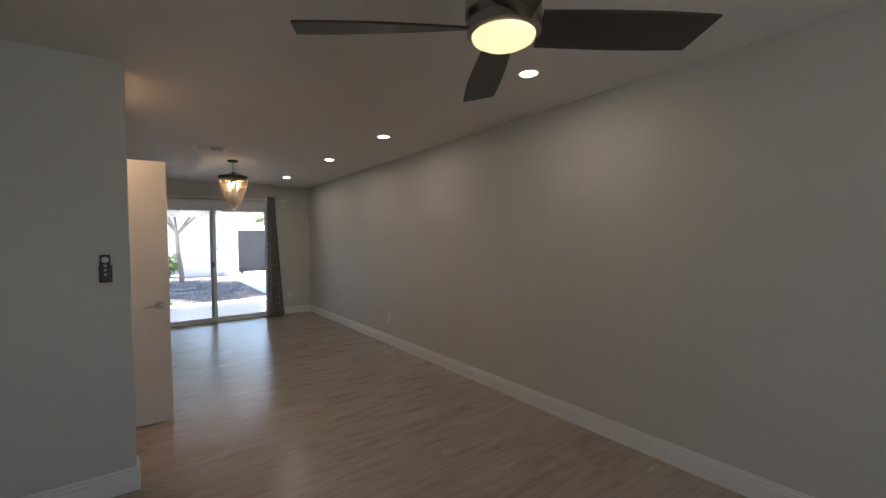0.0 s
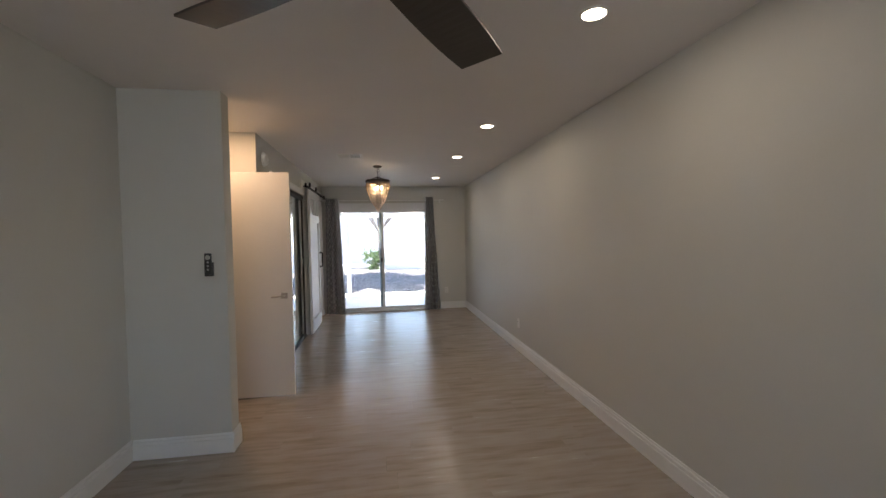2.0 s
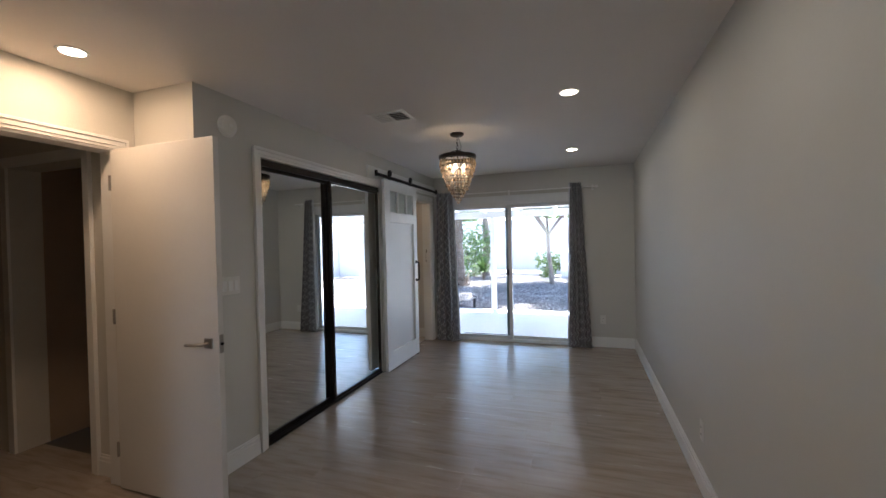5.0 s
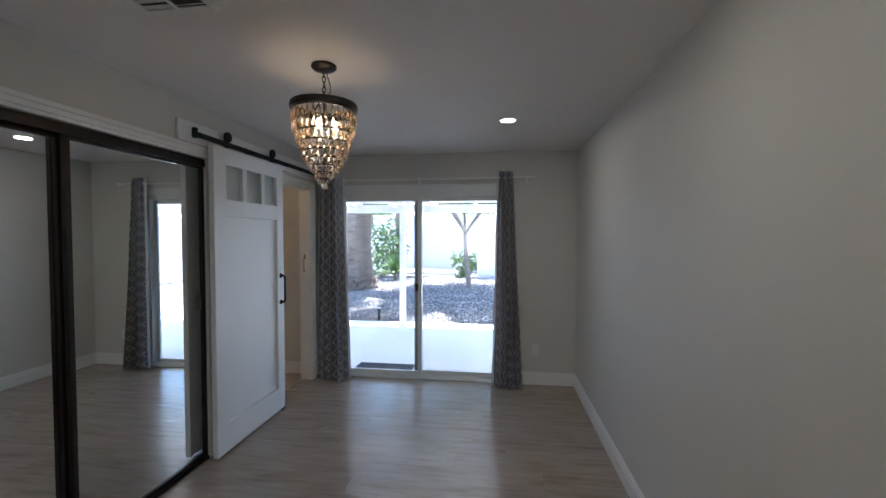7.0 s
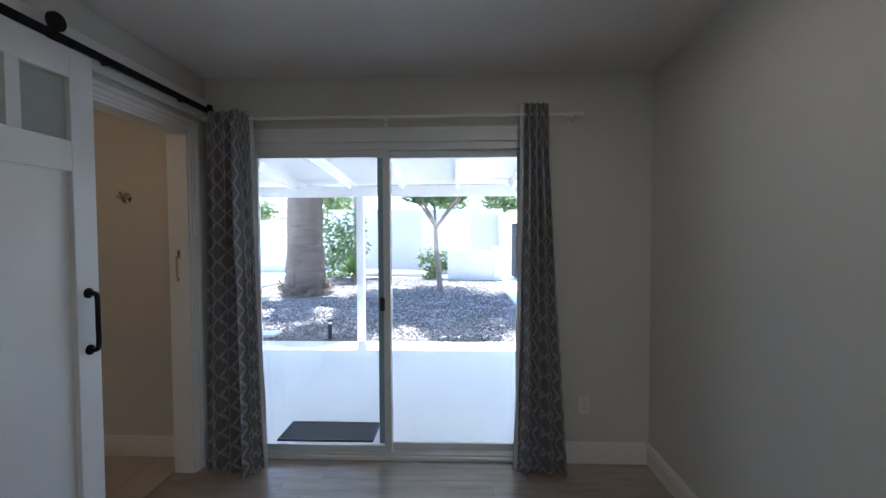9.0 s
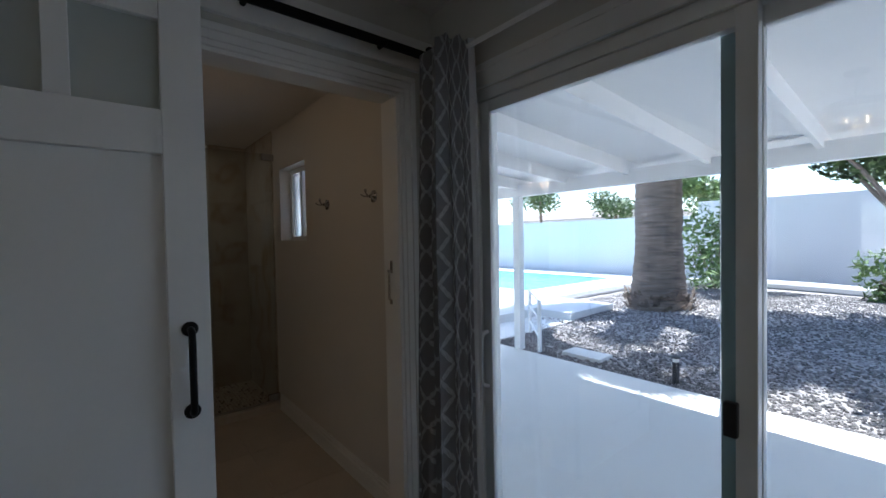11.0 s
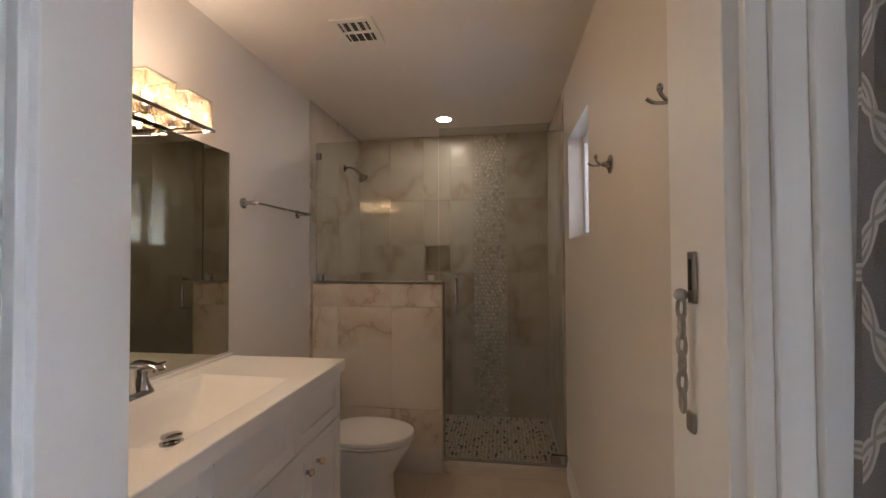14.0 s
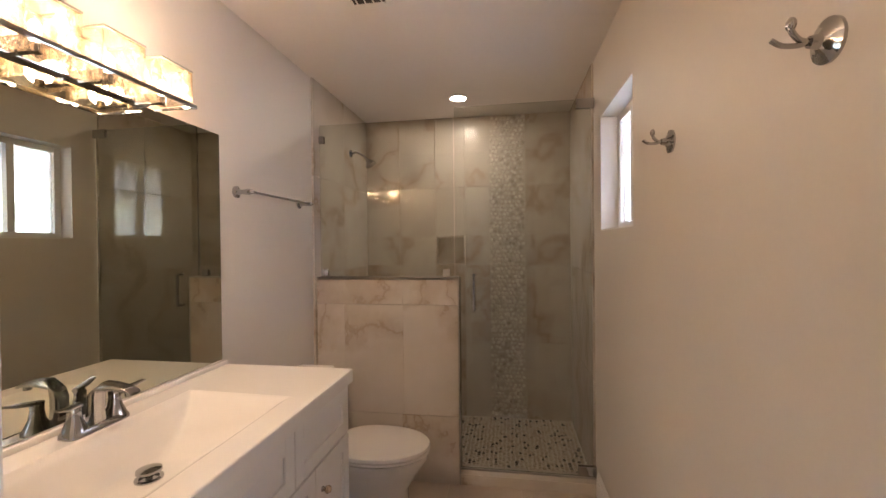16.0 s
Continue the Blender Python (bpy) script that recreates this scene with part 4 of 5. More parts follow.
def countertop():
    """One moulded top with a rectangular sloping basin."""
    bm = bmesh.new()
    X0, X1, Y0, Y1, Z, T = VAN0, VAN1 + 0.008, BY + 0.001, 7.19, 0.908, 0.05
    bx0, bx1, by0, by1 = -1.345, -0.765, 6.745, 7.115
    rings = [[(X0, Y0, Z - T), (X1, Y0, Z - T), (X1, Y1, Z - T), (X0, Y1, Z - T)],
             [(X0, Y0, Z - 0.003), (X1, Y0, Z - 0.003), (X1, Y1, Z - 0.003), (X0, Y1, Z - 0.003)],
             [(X0 + 0.003, Y0, Z), (X1, Y0, Z), (X1, Y1 - 0.003, Z), (X0 + 0.003, Y1 - 0.003, Z)],
             [(bx0, by0, Z), (bx1, by0, Z), (bx1, by1, Z), (bx0, by1, Z)],
             [(bx0 + 0.012, by0 + 0.008, Z - 0.008), (bx1 - 0.02, by0 + 0.008, Z - 0.008), (bx1 - 0.02, by1 - 0.03, Z - 0.010), (bx0 + 0.012, by1 - 0.03, Z - 0.010)],
             [(bx0 + 0.09, by0 + 0.020, Z - 0.12), (bx1 - 0.09, by0 + 0.020, Z - 0.12), (bx1 - 0.06, by1 - 0.12, Z - 0.085), (bx0 + 0.06, by1 - 0.12, Z - 0.085)],
             [(bx0 + 0.16, by0 + 0.045, Z - 0.145), (bx1 - 0.16, by0 + 0.045, Z - 0.145), (bx1 - 0.14, by1 - 0.22, Z - 0.138), (bx0 + 0.14, by1 - 0.22, Z - 0.138)]]
    vs = [[bm.verts.new(p) for p in r] for r in rings]
    for a, b in zip(vs, vs[1:]):
        for k in range(4):
            bm.faces.new((a[k], a[(k + 1) % 4], b[(k + 1) % 4], b[k]))
    bm.faces.new(vs[-1])
    inner = [e for e in bm.edges if all(v in vs[4] + vs[5] + vs[6] for v in e.verts)]
    bmesh.ops.bevel(bm, geom=inner, offset=0.02, segments=4, affect="EDGES", profile=0.5)
    top = part("sink_countertop", bm, M_COUNTER, smooth=True)
    tagged(top, "white moulded countertop with integral rectangular basin", "countertop")
    part("back_lip", boxes((X0, X1, BY + 0.001, BY + 0.020, Z, Z + 0.018), bevel=0.006), M_COUNTER, top, smooth=True)
    dr = part("drain", lathe(bmesh.new(), (-1.085, 6.84, Z - 0.143), [(0.034, 0.004), (0.034, 0.008), (0.024, 0.009), (0.022, 0.002)], 22), M_CHROME, top, "chrome drain", smooth=True)
    part("stopper", lathe(bmesh.new(), (-1.085, 6.84, Z - 0.139), [(0.008, 0), (0.010, 0.016), (0.031, 0.021), (0.030, 0.027), (0.018, 0.031), (0.001, 0.032)], 22), M_CHROME, dr, smooth=True)


countertop()


def loft(bm, sections, power=3.2, seg=20):
    """Joins rounded-box sections; each is (centre, across, up), the vectors giving half sizes."""
    rings = []
    for c, u, v in sections:
        c, u, v = Vector(c), Vector(u), Vector(v)
        ring = []
        for k in range(seg):
            a = 2 * math.pi * k / seg
            p, q = math.cos(a), math.sin(a)
            ring.append(bm.verts.new(c + u * math.copysign(abs(p) ** (2 / power), p) + v * math.copysign(abs(q) ** (2 / power), q)))
        rings.append(ring)
    for a, b in zip(rings, rings[1:]):
        for k in range(seg):
            bm.faces.new((a[k], a[(k + 1) % seg], b[(k + 1) % seg], b[k]))
    bm.faces.new(rings[0][::-1])
    bm.faces.new(rings[-1])
    return bm


def faucet(x, y, z):
    root = thing("faucet", (x, y, z), "chrome two-handle centreset bathroom faucet", "faucet")
    base = loft(bmesh.new(), [((x, y, z + h), (w, 0, 0), (0, d, 0)) for h, w, d in ((0.0, 0.084, 0.030), (0.010, 0.083, 0.029), (0.017, 0.078, 0.024))], 5.0, 32)
    part("base_plate", base, M_CHROME, root, smooth=True)
    body = [((x, y, z + 0.015), (0.021, 0, 0), (0, 0.022, 0)), ((x, y, z + 0.045), (0.017, 0, 0), (0, 0.019, 0)), ((x, y + 0.001, z + 0.080), (0.017, 0, 0), (0, 0.020, 0.004)),
            ((x, y + 0.008, z + 0.104), (0.018, 0, 0), (0, 0.017, 0.012)), ((x, y + 0.030, z + 0.112), (0.0185, 0, 0), (0, 0.004, 0.014)),
            ((x, y + 0.065, z + 0.113), (0.0185, 0, 0), (0, -0.001, 0.0105)), ((x, y + 0.100, z + 0.108), (0.018, 0, 0), (0, -0.002, 0.008)), ((x, y + 0.122, z + 0.101), (0.017, 0, 0), (0, -0.004, 0.006))]
    part("spout", loft(bmesh.new(), body), M_CHROME, root, smooth=True)
    part("aerator", rod(bmesh.new(), (x, y + 0.106, z + 0.102), (x, y + 0.106, z + 0.090), 0.010, seg=16), M_CHROME, root, smooth=True)
    for s in (-1, 1):
        hx = x + s * 0.055
        h = part("handle_body", loft(bmesh.new(), [((hx, y, z + 0.012 + q), (w, 0, 0), (0, w, 0)) for q, w in ((0, 0.027), (0.010, 0.023), (0.028, 0.0165), (0.048, 0.0135), (0.060, 0.0135), (0.066, 0.010))], 2.8), M_CHROME, root, smooth=True)
        lever = [((hx - s * 0.014, y + 0.002, z + 0.077), (0, 0.010, 0), (0, 0, 0.006)), ((hx + s * 0.012, y + 0.010, z + 0.080), (0, 0.012, 0), (0, 0, 0.0065)), ((hx + s * 0.038, y + 0.020, z + 0.083), (0, 0.012, 0), (0, 0, 0.0048)), ((hx + s * 0.064, y + 0.028, z + 0.090), (0, 0.009, 0), (0, 0, 0.003))]
        part("lever", loft(bmesh.new(), lever), M_CHROME, h, smooth=True)


faucet(-1.068, 6.695, 0.908)

bm = boxes((-1.64, -0.45, BY + 0.001, BY + 0.007, 0.930, 1.85), bevel=0.001)
tagged(part("vanity_mirror", bm, M_BATHMIRROR), "large frameless wall mirror above the vanity", "mirror")


def ice_glass():
    """Bubbled clear glass: part of the lamp's light passes straight, part is scattered by the bubbles."""
    m = Nodes("bubbled_glass", (0.9, 0.9, 0.9), 0.1)
    a = m.noise(m.coords((1, 1, 0.5)), 75, 4, 0.7)
    b = m.noise(m.coords((1, 1, 1)), 22, 2)
    m.put("Base Color", (0.03, 0.03, 0.03, 1))
    m.bump(a, 0.7, 0.004)
    scatter = m.add("BsdfTranslucent", (1.0, 0.88, 0.72, 1))
    clear = m.add("BsdfTransparent", (0.80, 0.74, 0.65, 1))
    f = m.ramp(m.math("ADD", m.math("MULTIPLY", a, 0.75), m.math("MULTIPLY", b, 0.25)), (0.40, (0.008, 0.008, 0.008)), (0.5, (0.06, 0.06, 0.06)), (0.60, (0.30, 0.30, 0.30)))
    body = m.add("MixShader", f, clear, scatter)
    m.l.new(m.add("MixShader", 0.10, body, m.bsdf.outputs[0]), m.n["Material Output"].inputs[0])
    return m.mat


M_ICE = ice_glass()
M_VANBULB = glow("vanity_bulb", (1.0, 0.78, 0.52), 0.8)


def vanity_light():
    root = thing("vanity_light", (-0.985, BY, 1.86), "chrome bar light with four textured glass cube shades, lit", "wall light")
    part("back_plate", boxes((-1.29, -0.68, BY + 0.0005, BY + 0.03, 1.845, 1.925), bevel=0.003), M_CHROME, root)
    part("bar", boxes((-1.31, -0.66, BY + 0.178, BY + 0.186, 1.834, 1.847), (-1.31, -1.304, BY + 0.03, BY + 0.179, 1.836, 1.845), (-0.666, -0.66, BY + 0.03, BY + 0.179, 1.836, 1.845), bevel=0.002), M_CHROME, root)
    for k in range(4):
        cx = -0.729 - 0.172 * k
        a = part("arm", boxes((cx - 0.008, cx + 0.008, BY + 0.03, BY + 0.125, 1.836, 1.842)), M_CHROME, root)
        h, y0, y1, z0, z1, w = 0.060, BY + 0.06, BY + 0.175, 1.846, 1.948, 0.008
        s = part("shade", boxes((cx - h, cx + h, y0, y0 + w, z0, z1), (cx - h, cx + h, y1 - w, y1, z0, z1), (cx - h, cx - h + w, y0 + w, y1 - w, z0, z1), (cx + h - w, cx + h, y0 + w, y1 - w, z0, z1), bevel=0.003), M_ICE, root, "glowing bubbled glass cube shade")
        part("shade_cap", boxes((cx - h - 0.001, cx + h + 0.001, y0 - 0.001, y0 + 0.010, z1 + 0.0005, z1 + 0.006), (cx - h - 0.001, cx + h + 0.001, y1 - 0.010, y1 + 0.001, z1 + 0.0005, z1 + 0.006), (cx - h - 0.001, cx - h + 0.01, y0 + 0.01, y1 - 0.01, z1 + 0.0005, z1 + 0.006), (cx + h - 0.01, cx + h + 0.001, y0 + 0.01, y1 - 0.01, z1 + 0.0005, z1 + 0.006), bevel=0.001), M_NICKEL, root)
        part("socket", rod(bmesh.new(), (cx, BY + 0.117, 1.834), (cx, BY + 0.117, 1.856), 0.012), M_CHROME, root)
        bulb = part("bulb", lathe(bmesh.new(), (cx, BY + 0.118, 1.856), [(0.007, 0.0), (0.012, 0.010), (0.012, 0.042), (0.006, 0.052)], 14), M_VANBULB, root, "small glowing capsule bulb", smooth=True)
        bulb.visible_shadow = False


vanity_light()

tb = thing("towel_bar", (-2.02, BY, 1.63), "slim chrome towel bar on turned posts", "towel bar")
part("bar", rod(bmesh.new(), (-2.30, BY + 0.068, 1.63), (-1.74, BY + 0.068, 1.63), 0.0065), M_CHROME, tb, smooth=True)
for x in (-2.29, -1.75):
    part("post", lathe(bmesh.new(), (x, BY, 1.63), [(0.026, 0), (0.026, 0.006), (0.014, 0.012), (0.009, 0.03), (0.012, 0.05), (0.013, 0.068), (0.009, 0.08), (0.004, 0.088)], 18, (0, 1, 0)), M_CHROME, tb, smooth=True)


def robe_hook(x, z):
    root = thing("robe_hook", (x, YF, z), "chrome double robe hook on a round rose", "robe hook", "robe hooks")
    part("rose", lathe(bmesh.new(), (x, YF, z), [(0.034, 0), (0.034, 0.005), (0.026, 0.008), (0.020, 0.010), (0.012, 0.016), (0.009, 0.028)], 22, (0, -1, 0)), M_CHROME, root, smooth=True)
    part("upper_hook", tube(bmesh.new(), [(x, YF - 0.025, z), (x, YF - 0.040, z + 0.004), (x, YF - 0.050, z + 0.016), (x, YF - 0.052, z + 0.026)], 0.0045), M_CHROME, root, smooth=True)
    part("tip", ball(bmesh.new(), (x, YF - 0.052, z + 0.029), 0.0095, (1, 0.7, 1.1)), M_CHROME, root, smooth=True)
    part("lower_hook", tube(bmesh.new(), [(x, YF - 0.025, z), (x, YF - 0.045, z - 0.004), (x, YF - 0.066, z - 0.002), (x, YF - 0.080, z + 0.007)], 0.004), M_CHROME, root, smooth=True)


robe_hook(-1.44, 1.69)
robe_hook(-0.83, 1.69)


def door_chain():
    y, x = OP1 - 0.014, -0.36
    root = thing("door_chain", (x, y, 1.36), "brushed nickel door chain hanging on the jamb", "door chain")
    plate = part("plate", boxes((x - 0.009, x + 0.009, y - 0.004, y, 1.308, 1.362), bevel=0.003), M_NICKEL, root)
    part("slot", boxes((x - 0.003, x + 0.003, y - 0.0048, y - 0.0038, 1.322, 1.354)), M_BLKPLASTIC, plate)
    part("stud", ball(bmesh.new(), (x - 0.009, y - 0.010, 1.316), 0.007), M_NICKEL, root, smooth=True)
    for k in range(6):
        c = Vector((x - 0.008, y - 0.010, 1.302 - 0.0195 * k))
        ax = Vector((1, 0, 0)) if k % 2 else Vector((0, 0.7, 0))
        pts = [c + ax * 0.0055 * math.cos(a) + Vector((0, 0, 0.012 * math.sin(a))) for a in [i * math.pi / 5 for i in range(11)]]
        part("chain_link", tube(bmesh.new(), pts, 0.0022, 6), M_NICKEL, root)
    part("end_plate", boxes((x - 0.015, x + 0.001, y - 0.005, y, 1.172, 1.194), bevel=0.003), M_NICKEL, root)


door_chain()


def toilet(x, y):
    root = thing("toilet", (x, y, 0), "white ceramic toilet with closed lid", "toilet")

    def oval(bm, rings, cy):
        made = []
        for w, front, back, z, off in rings:
            ring = []
            for k in range(32):
                a = 2 * math.pi * k / 32
                c, s = math.cos(a), math.sin(a)
                ly = (front if s > 0 else back) * (abs(s) ** 0.9) * (1 if s > 0 else -1)
                ring.append(bm.verts.new((x + w * c, cy + off + ly, z)))
            made.append(ring)
        for a, b in zip(made, made[1:]):
            for k in range(32):
                bm.faces.new((a[k], a[(k + 1) % 32], b[(k + 1) % 32], b[k]))
        bm.faces.new(made[0][::-1])
        bm.faces.new(made[-1])
        return bm
    cy = y + 0.50
    part("bowl", oval(bmesh.new(), [(0.128, 0.20, 0.28, 0.0, 0), (0.118, 0.175, 0.28, 0.06, 0), (0.118, 0.17, 0.28, 0.20, 0), (0.155, 0.225, 0.28, 0.285, 0), (0.180, 0.272, 0.26, 0.355, 0), (0.182, 0.276, 0.26, 0.378, 0)], cy), M_CERAMIC, root, smooth=True)
    part("seat", oval(bmesh.new(), [(0.178, 0.274, 0.20, 0.381, 0), (0.186, 0.282, 0.21, 0.386, 0), (0.186, 0.282, 0.21, 0.394, 0), (0.182, 0.278, 0.20, 0.398, 0)], cy), M_CERAMIC, root, smooth=True)
    part("lid", oval(bmesh.new(), [(0.184, 0.280, 0.21, 0.401, 0), (0.187, 0.284, 0.215, 0.406, 0), (0.184, 0.280, 0.21, 0.418, 0), (0.16, 0.25, 0.19, 0.424, 0)], cy), M_CERAMIC, root, smooth=True)
    part("tank", boxes((x - 0.20, x + 0.20, y + 0.006, y + 0.19, 0.38, 0.70), bevel=0.018), M_CERAMIC, root, smooth=True)
    part("tank_lid", boxes((x - 0.21, x + 0.21, y + 0.003, y + 0.20, 0.70, 0.725), bevel=0.008), M_CERAMIC, root, smooth=True)
    part("flush_lever", boxes((x + 0.10, x + 0.17, y + 0.19, y + 0.205, 0.64, 0.655), bevel=0.003), M_CHROME, root)


toilet(-2.08, BY)

# shower
hw = structure("wall_half", boxes((HWX - 0.115, HWX - 0.012, BY, HWY - 0.012, 0, HWZ - 0.012)), M_GROUT, "low tiled wall beside the toilet", "wall")
sh = structure("wall_shower", boxes((BX - 0.11, BX - 0.012, BY, 7.215, 0, BATH_CEIL), (BX - 0.11, BX - 0.012, 7.455, YF, 0, BATH_CEIL), (BX - 0.11, BX - 0.012, 7.215, 7.455, 0, 1.229), (BX - 0.11, BX - 0.012, 7.215, 7.455, 1.465, BATH_CEIL)), M_GROUT, "shower wall bed with a recessed niche", "wall")
structure("shower_floor", boxes((BX, HWX - 0.12, BY, YF, -0.12, 0.018)), M_GROUT, "grout bed of the shower floor", "floor")
structure("shower_curb", boxes((HWX - 0.115, HWX, HWY, YF - 0.004, -0.01, 0.06), bevel=0.004), M_MARBLE, "low marble shower curb", "curb")
structure("shower_niche", boxes((BX - 0.108, BX - 0.10, 7.217, 7.453, 1.231, 1.463), (BX - 0.10, BX - 0.001, 7.217, 7.225, 1.231, 1.463), (BX - 0.10, BX - 0.001, 7.445, 7.453, 1.231, 1.463), (BX - 0.10, BX - 0.001, 7.225, 7.445, 1.231, 1.239), (BX - 0.10, BX - 0.001, 7.225, 7.445, 1.455, 1.463)), M_MARBLE, "small square recessed niche lined with marble", "niche")


def shower_glass():
    xg = HWX - 0.055
    root = thing("shower_enclosure", (xg, 7.5, HWZ), "frameless clear glass shower panel and door with chrome fittings", "shower enclosure")
    p = part("fixed_panel", boxes((xg - 0.004, xg + 0.004, BY + 0.004, HWY - 0.03, HWZ + 0.004, 2.14), bevel=0.001), M_SHGLASS, root, "clear fixed glass panel")
    d = part("glass_door", boxes((xg - 0.004, xg + 0.004, HWY + 0.012 - 0.035, YF - 0.02, 0.075, 2.20), bevel=0.001), M_SHGLASS, root, "clear glass door")
    part("channel", boxes((xg - 0.009, xg + 0.009, BY + 0.001, HWY - 0.004, HWZ + 0.0005, HWZ + 0.006)), M_NICKEL, root)
    part("edge_trim", boxes((HWX - 0.006, HWX + 0.003, HWY - 0.003, HWY + 0.004, 0.0, HWZ), (HWX - 0.006, HWX + 0.003, BY, HWY + 0.004, HWZ - 0.002, HWZ + 0.004)), M_NICKEL, root)
    part("curb_trim", boxes((HWX - 0.06, HWX - 0.05, HWY, YF - 0.004, 0.06, 0.072)), M_NICKEL, root)
    for y, z, par in ((BY + 0.04, HWZ + 0.025, p), (HWY - 0.075, HWZ + 0.025, p), (BY + 0.022, 2.05, p)):
        part("clip", boxes((xg - 0.012, xg + 0.012, y - 0.022, y + 0.022, z - 0.022, z + 0.022), bevel=0.002), M_CHROME, par)
    for z in (0.105, 2.175):
        part("hinge", boxes((xg - 0.013, xg + 0.013, YF - 0.10, YF - 0.002, z - 0.028, z + 0.028), bevel=0.003), M_CHROME, d)
    part("handle", tube(bmesh.new(), [(xg + 0.004, 7.60, 1.015), (xg + 0.05, 7.60, 1.015), (xg + 0.055, 7.60, 1.03), (xg + 0.055, 7.60, 1.2), (xg + 0.05, 7.60, 1.215), (xg + 0.004, 7.60, 1.215)], 0.008), M_CHROME, d, smooth=True)


shower_glass()

shd = thing("rain_shower", (-3.05, BY, 2.08), "chrome shower head on a bent arm", "shower head")
part("flange", lathe(bmesh.new(), (-3.05, BY + 0.011, 2.08), [(0.03, 0), (0.028, 0.005), (0.012, 0.012)], 18, (0, 1, 0)), M_CHROME, shd, smooth=True)
part("arm", tube(bmesh.new(), [(-3.05, BY + 0.012, 2.08), (-3.05, BY + 0.06, 2.085), (-3.05, BY + 0.11, 2.06), (-3.05, BY + 0.14, 2.03)], 0.009), M_CHROME, shd, smooth=True)
part("head", lathe(bmesh.new(), (-3.05, BY + 0.14, 2.032), [(0.012, 0), (0.016, 0.012), (0.040, 0.045), (0.042, 0.055), (0.034, 0.058)], 22, (0, 0.55, -0.83)), M_CHROME, shd, smooth=True)


# ---- garden ----
GZ = -0.05


def sheet(x0, x1, y0, y1, nx, ny, height):
    bm = bmesh.new()
    g = [[bm.verts.new((x0 + (x1 - x0) * i / nx, y0 + (y1 - y0) * j / ny, height(x0 + (x1 - x0) * i / nx, y0 + (y1 - y0) * j / ny))) for i in range(nx + 1)] for j in range(ny + 1)]
    for j in range(ny):
        for i in range(nx):
            bm.faces.new((g[j][i], g[j][i + 1], g[j + 1][i + 1], g[j + 1][i]))
    return bm


structure("ground", sheet(-400, 400, -300, 500, 8, 8, lambda x, y: -0.16), varied("dry_earth", (0.42, 0.38, 0.34), 0.9, spread=0.12), "wide dry earth ground", "ground")
structure("patio", boxes((-9, 6, YF + EXT, 11.40, -0.15, GZ), bevel=0.004), M_CONCRETE, "smooth pale concrete patio slab under the roof", "patio")
structure("path", boxes((2.56, 6.0, 11.405, 21.5, -0.15, GZ - 0.004)), M_CONCRETE, "pale concrete side path to the gate", "path")
structure("pool_deck", boxes((-16, -6.2, 11.405, 16.2, -0.15, GZ), (-6.2, -4.6, 14.0, 22.4, -0.15, GZ), (-16, -6.2, 20.9, 22.4, -0.15, GZ), (-6.2, -3.0, 11.405, 13.9, -0.15, GZ - 0.003)), M_CONCRETE, "pale concrete pool deck", "deck")
structure("gravel_bed", sheet(-4.6, 2.56, 11.40, 22.4, 60, 80, lambda x, y: GZ - 0.03 + 0.13 * math.exp(-((x + 0.6) / 2.6) ** 2 - ((y - 16.5) / 3.2) ** 2) + 0.012 * noise.noise((x * 2.3, y * 2.3, 0))), M_GRAVEL, "mounded grey gravel planting bed", "gravel")
srng = random.Random(31)
sv, sf = [], []
for _ in range(30000):
    sx, sy = srng.uniform(-4.2, 2.5), 11.43 + 8.6 * srng.random() ** 1.35
    sz = GZ - 0.03 + 0.13 * math.exp(-((sx + 0.6) / 2.6) ** 2 - ((sy - 16.5) / 3.2) ** 2)
    sr, base = srng.uniform(0.009, 0.024), len(sv)
    for rr, hh in ((1.0, 0.0), (0.85, 0.55), (0.35, 0.9)):
        for k in range(6):
            a = 1.047 * k + srng.uniform(-0.25, 0.25)
            q = sr * rr * srng.uniform(0.75, 1.15)
            sv.append((sx + q * math.cos(a), sy + q * 0.8 * math.sin(a), sz + sr * hh * srng.uniform(0.8, 1.1)))
    for lv in (0, 6):
        sf += [(base + lv + k, base + lv + (k + 1) % 6, base + lv + 6 + (k + 1) % 6, base + lv + 6 + k) for k in range(6)]
    sf.append(tuple(base + 12 + k for k in range(6)))
data = bpy.data.meshes.new("gravel_stones")
data.from_pydata(sv, [], sf)
data.materials.append(leaf("gravel_stone", (0.07, 0.064, 0.067), (0.25, 0.232, 0.225)))
tagged(new("gravel_stones", data), "loose grey gravel stones on the bed", "gravel", kind="stuff")
structure("pool_water", boxes((-16, -6.2, 16.2, 20.9, -0.15, -0.10)), M_POOL, "turquoise swimming pool water", "pool")
structure("garden_curb", tube(bmesh.new(), [(-4.4, 13.7, 0.0), (-4.5, 16.5, 0.02), (-4.1, 19.4, 0.03), (-2.2, 20.9, 0.04), (0.6, 20.3, 0.04)], 0.13, 8), M_STUCCO, "low pale curved masonry edging of the bed", "curb")
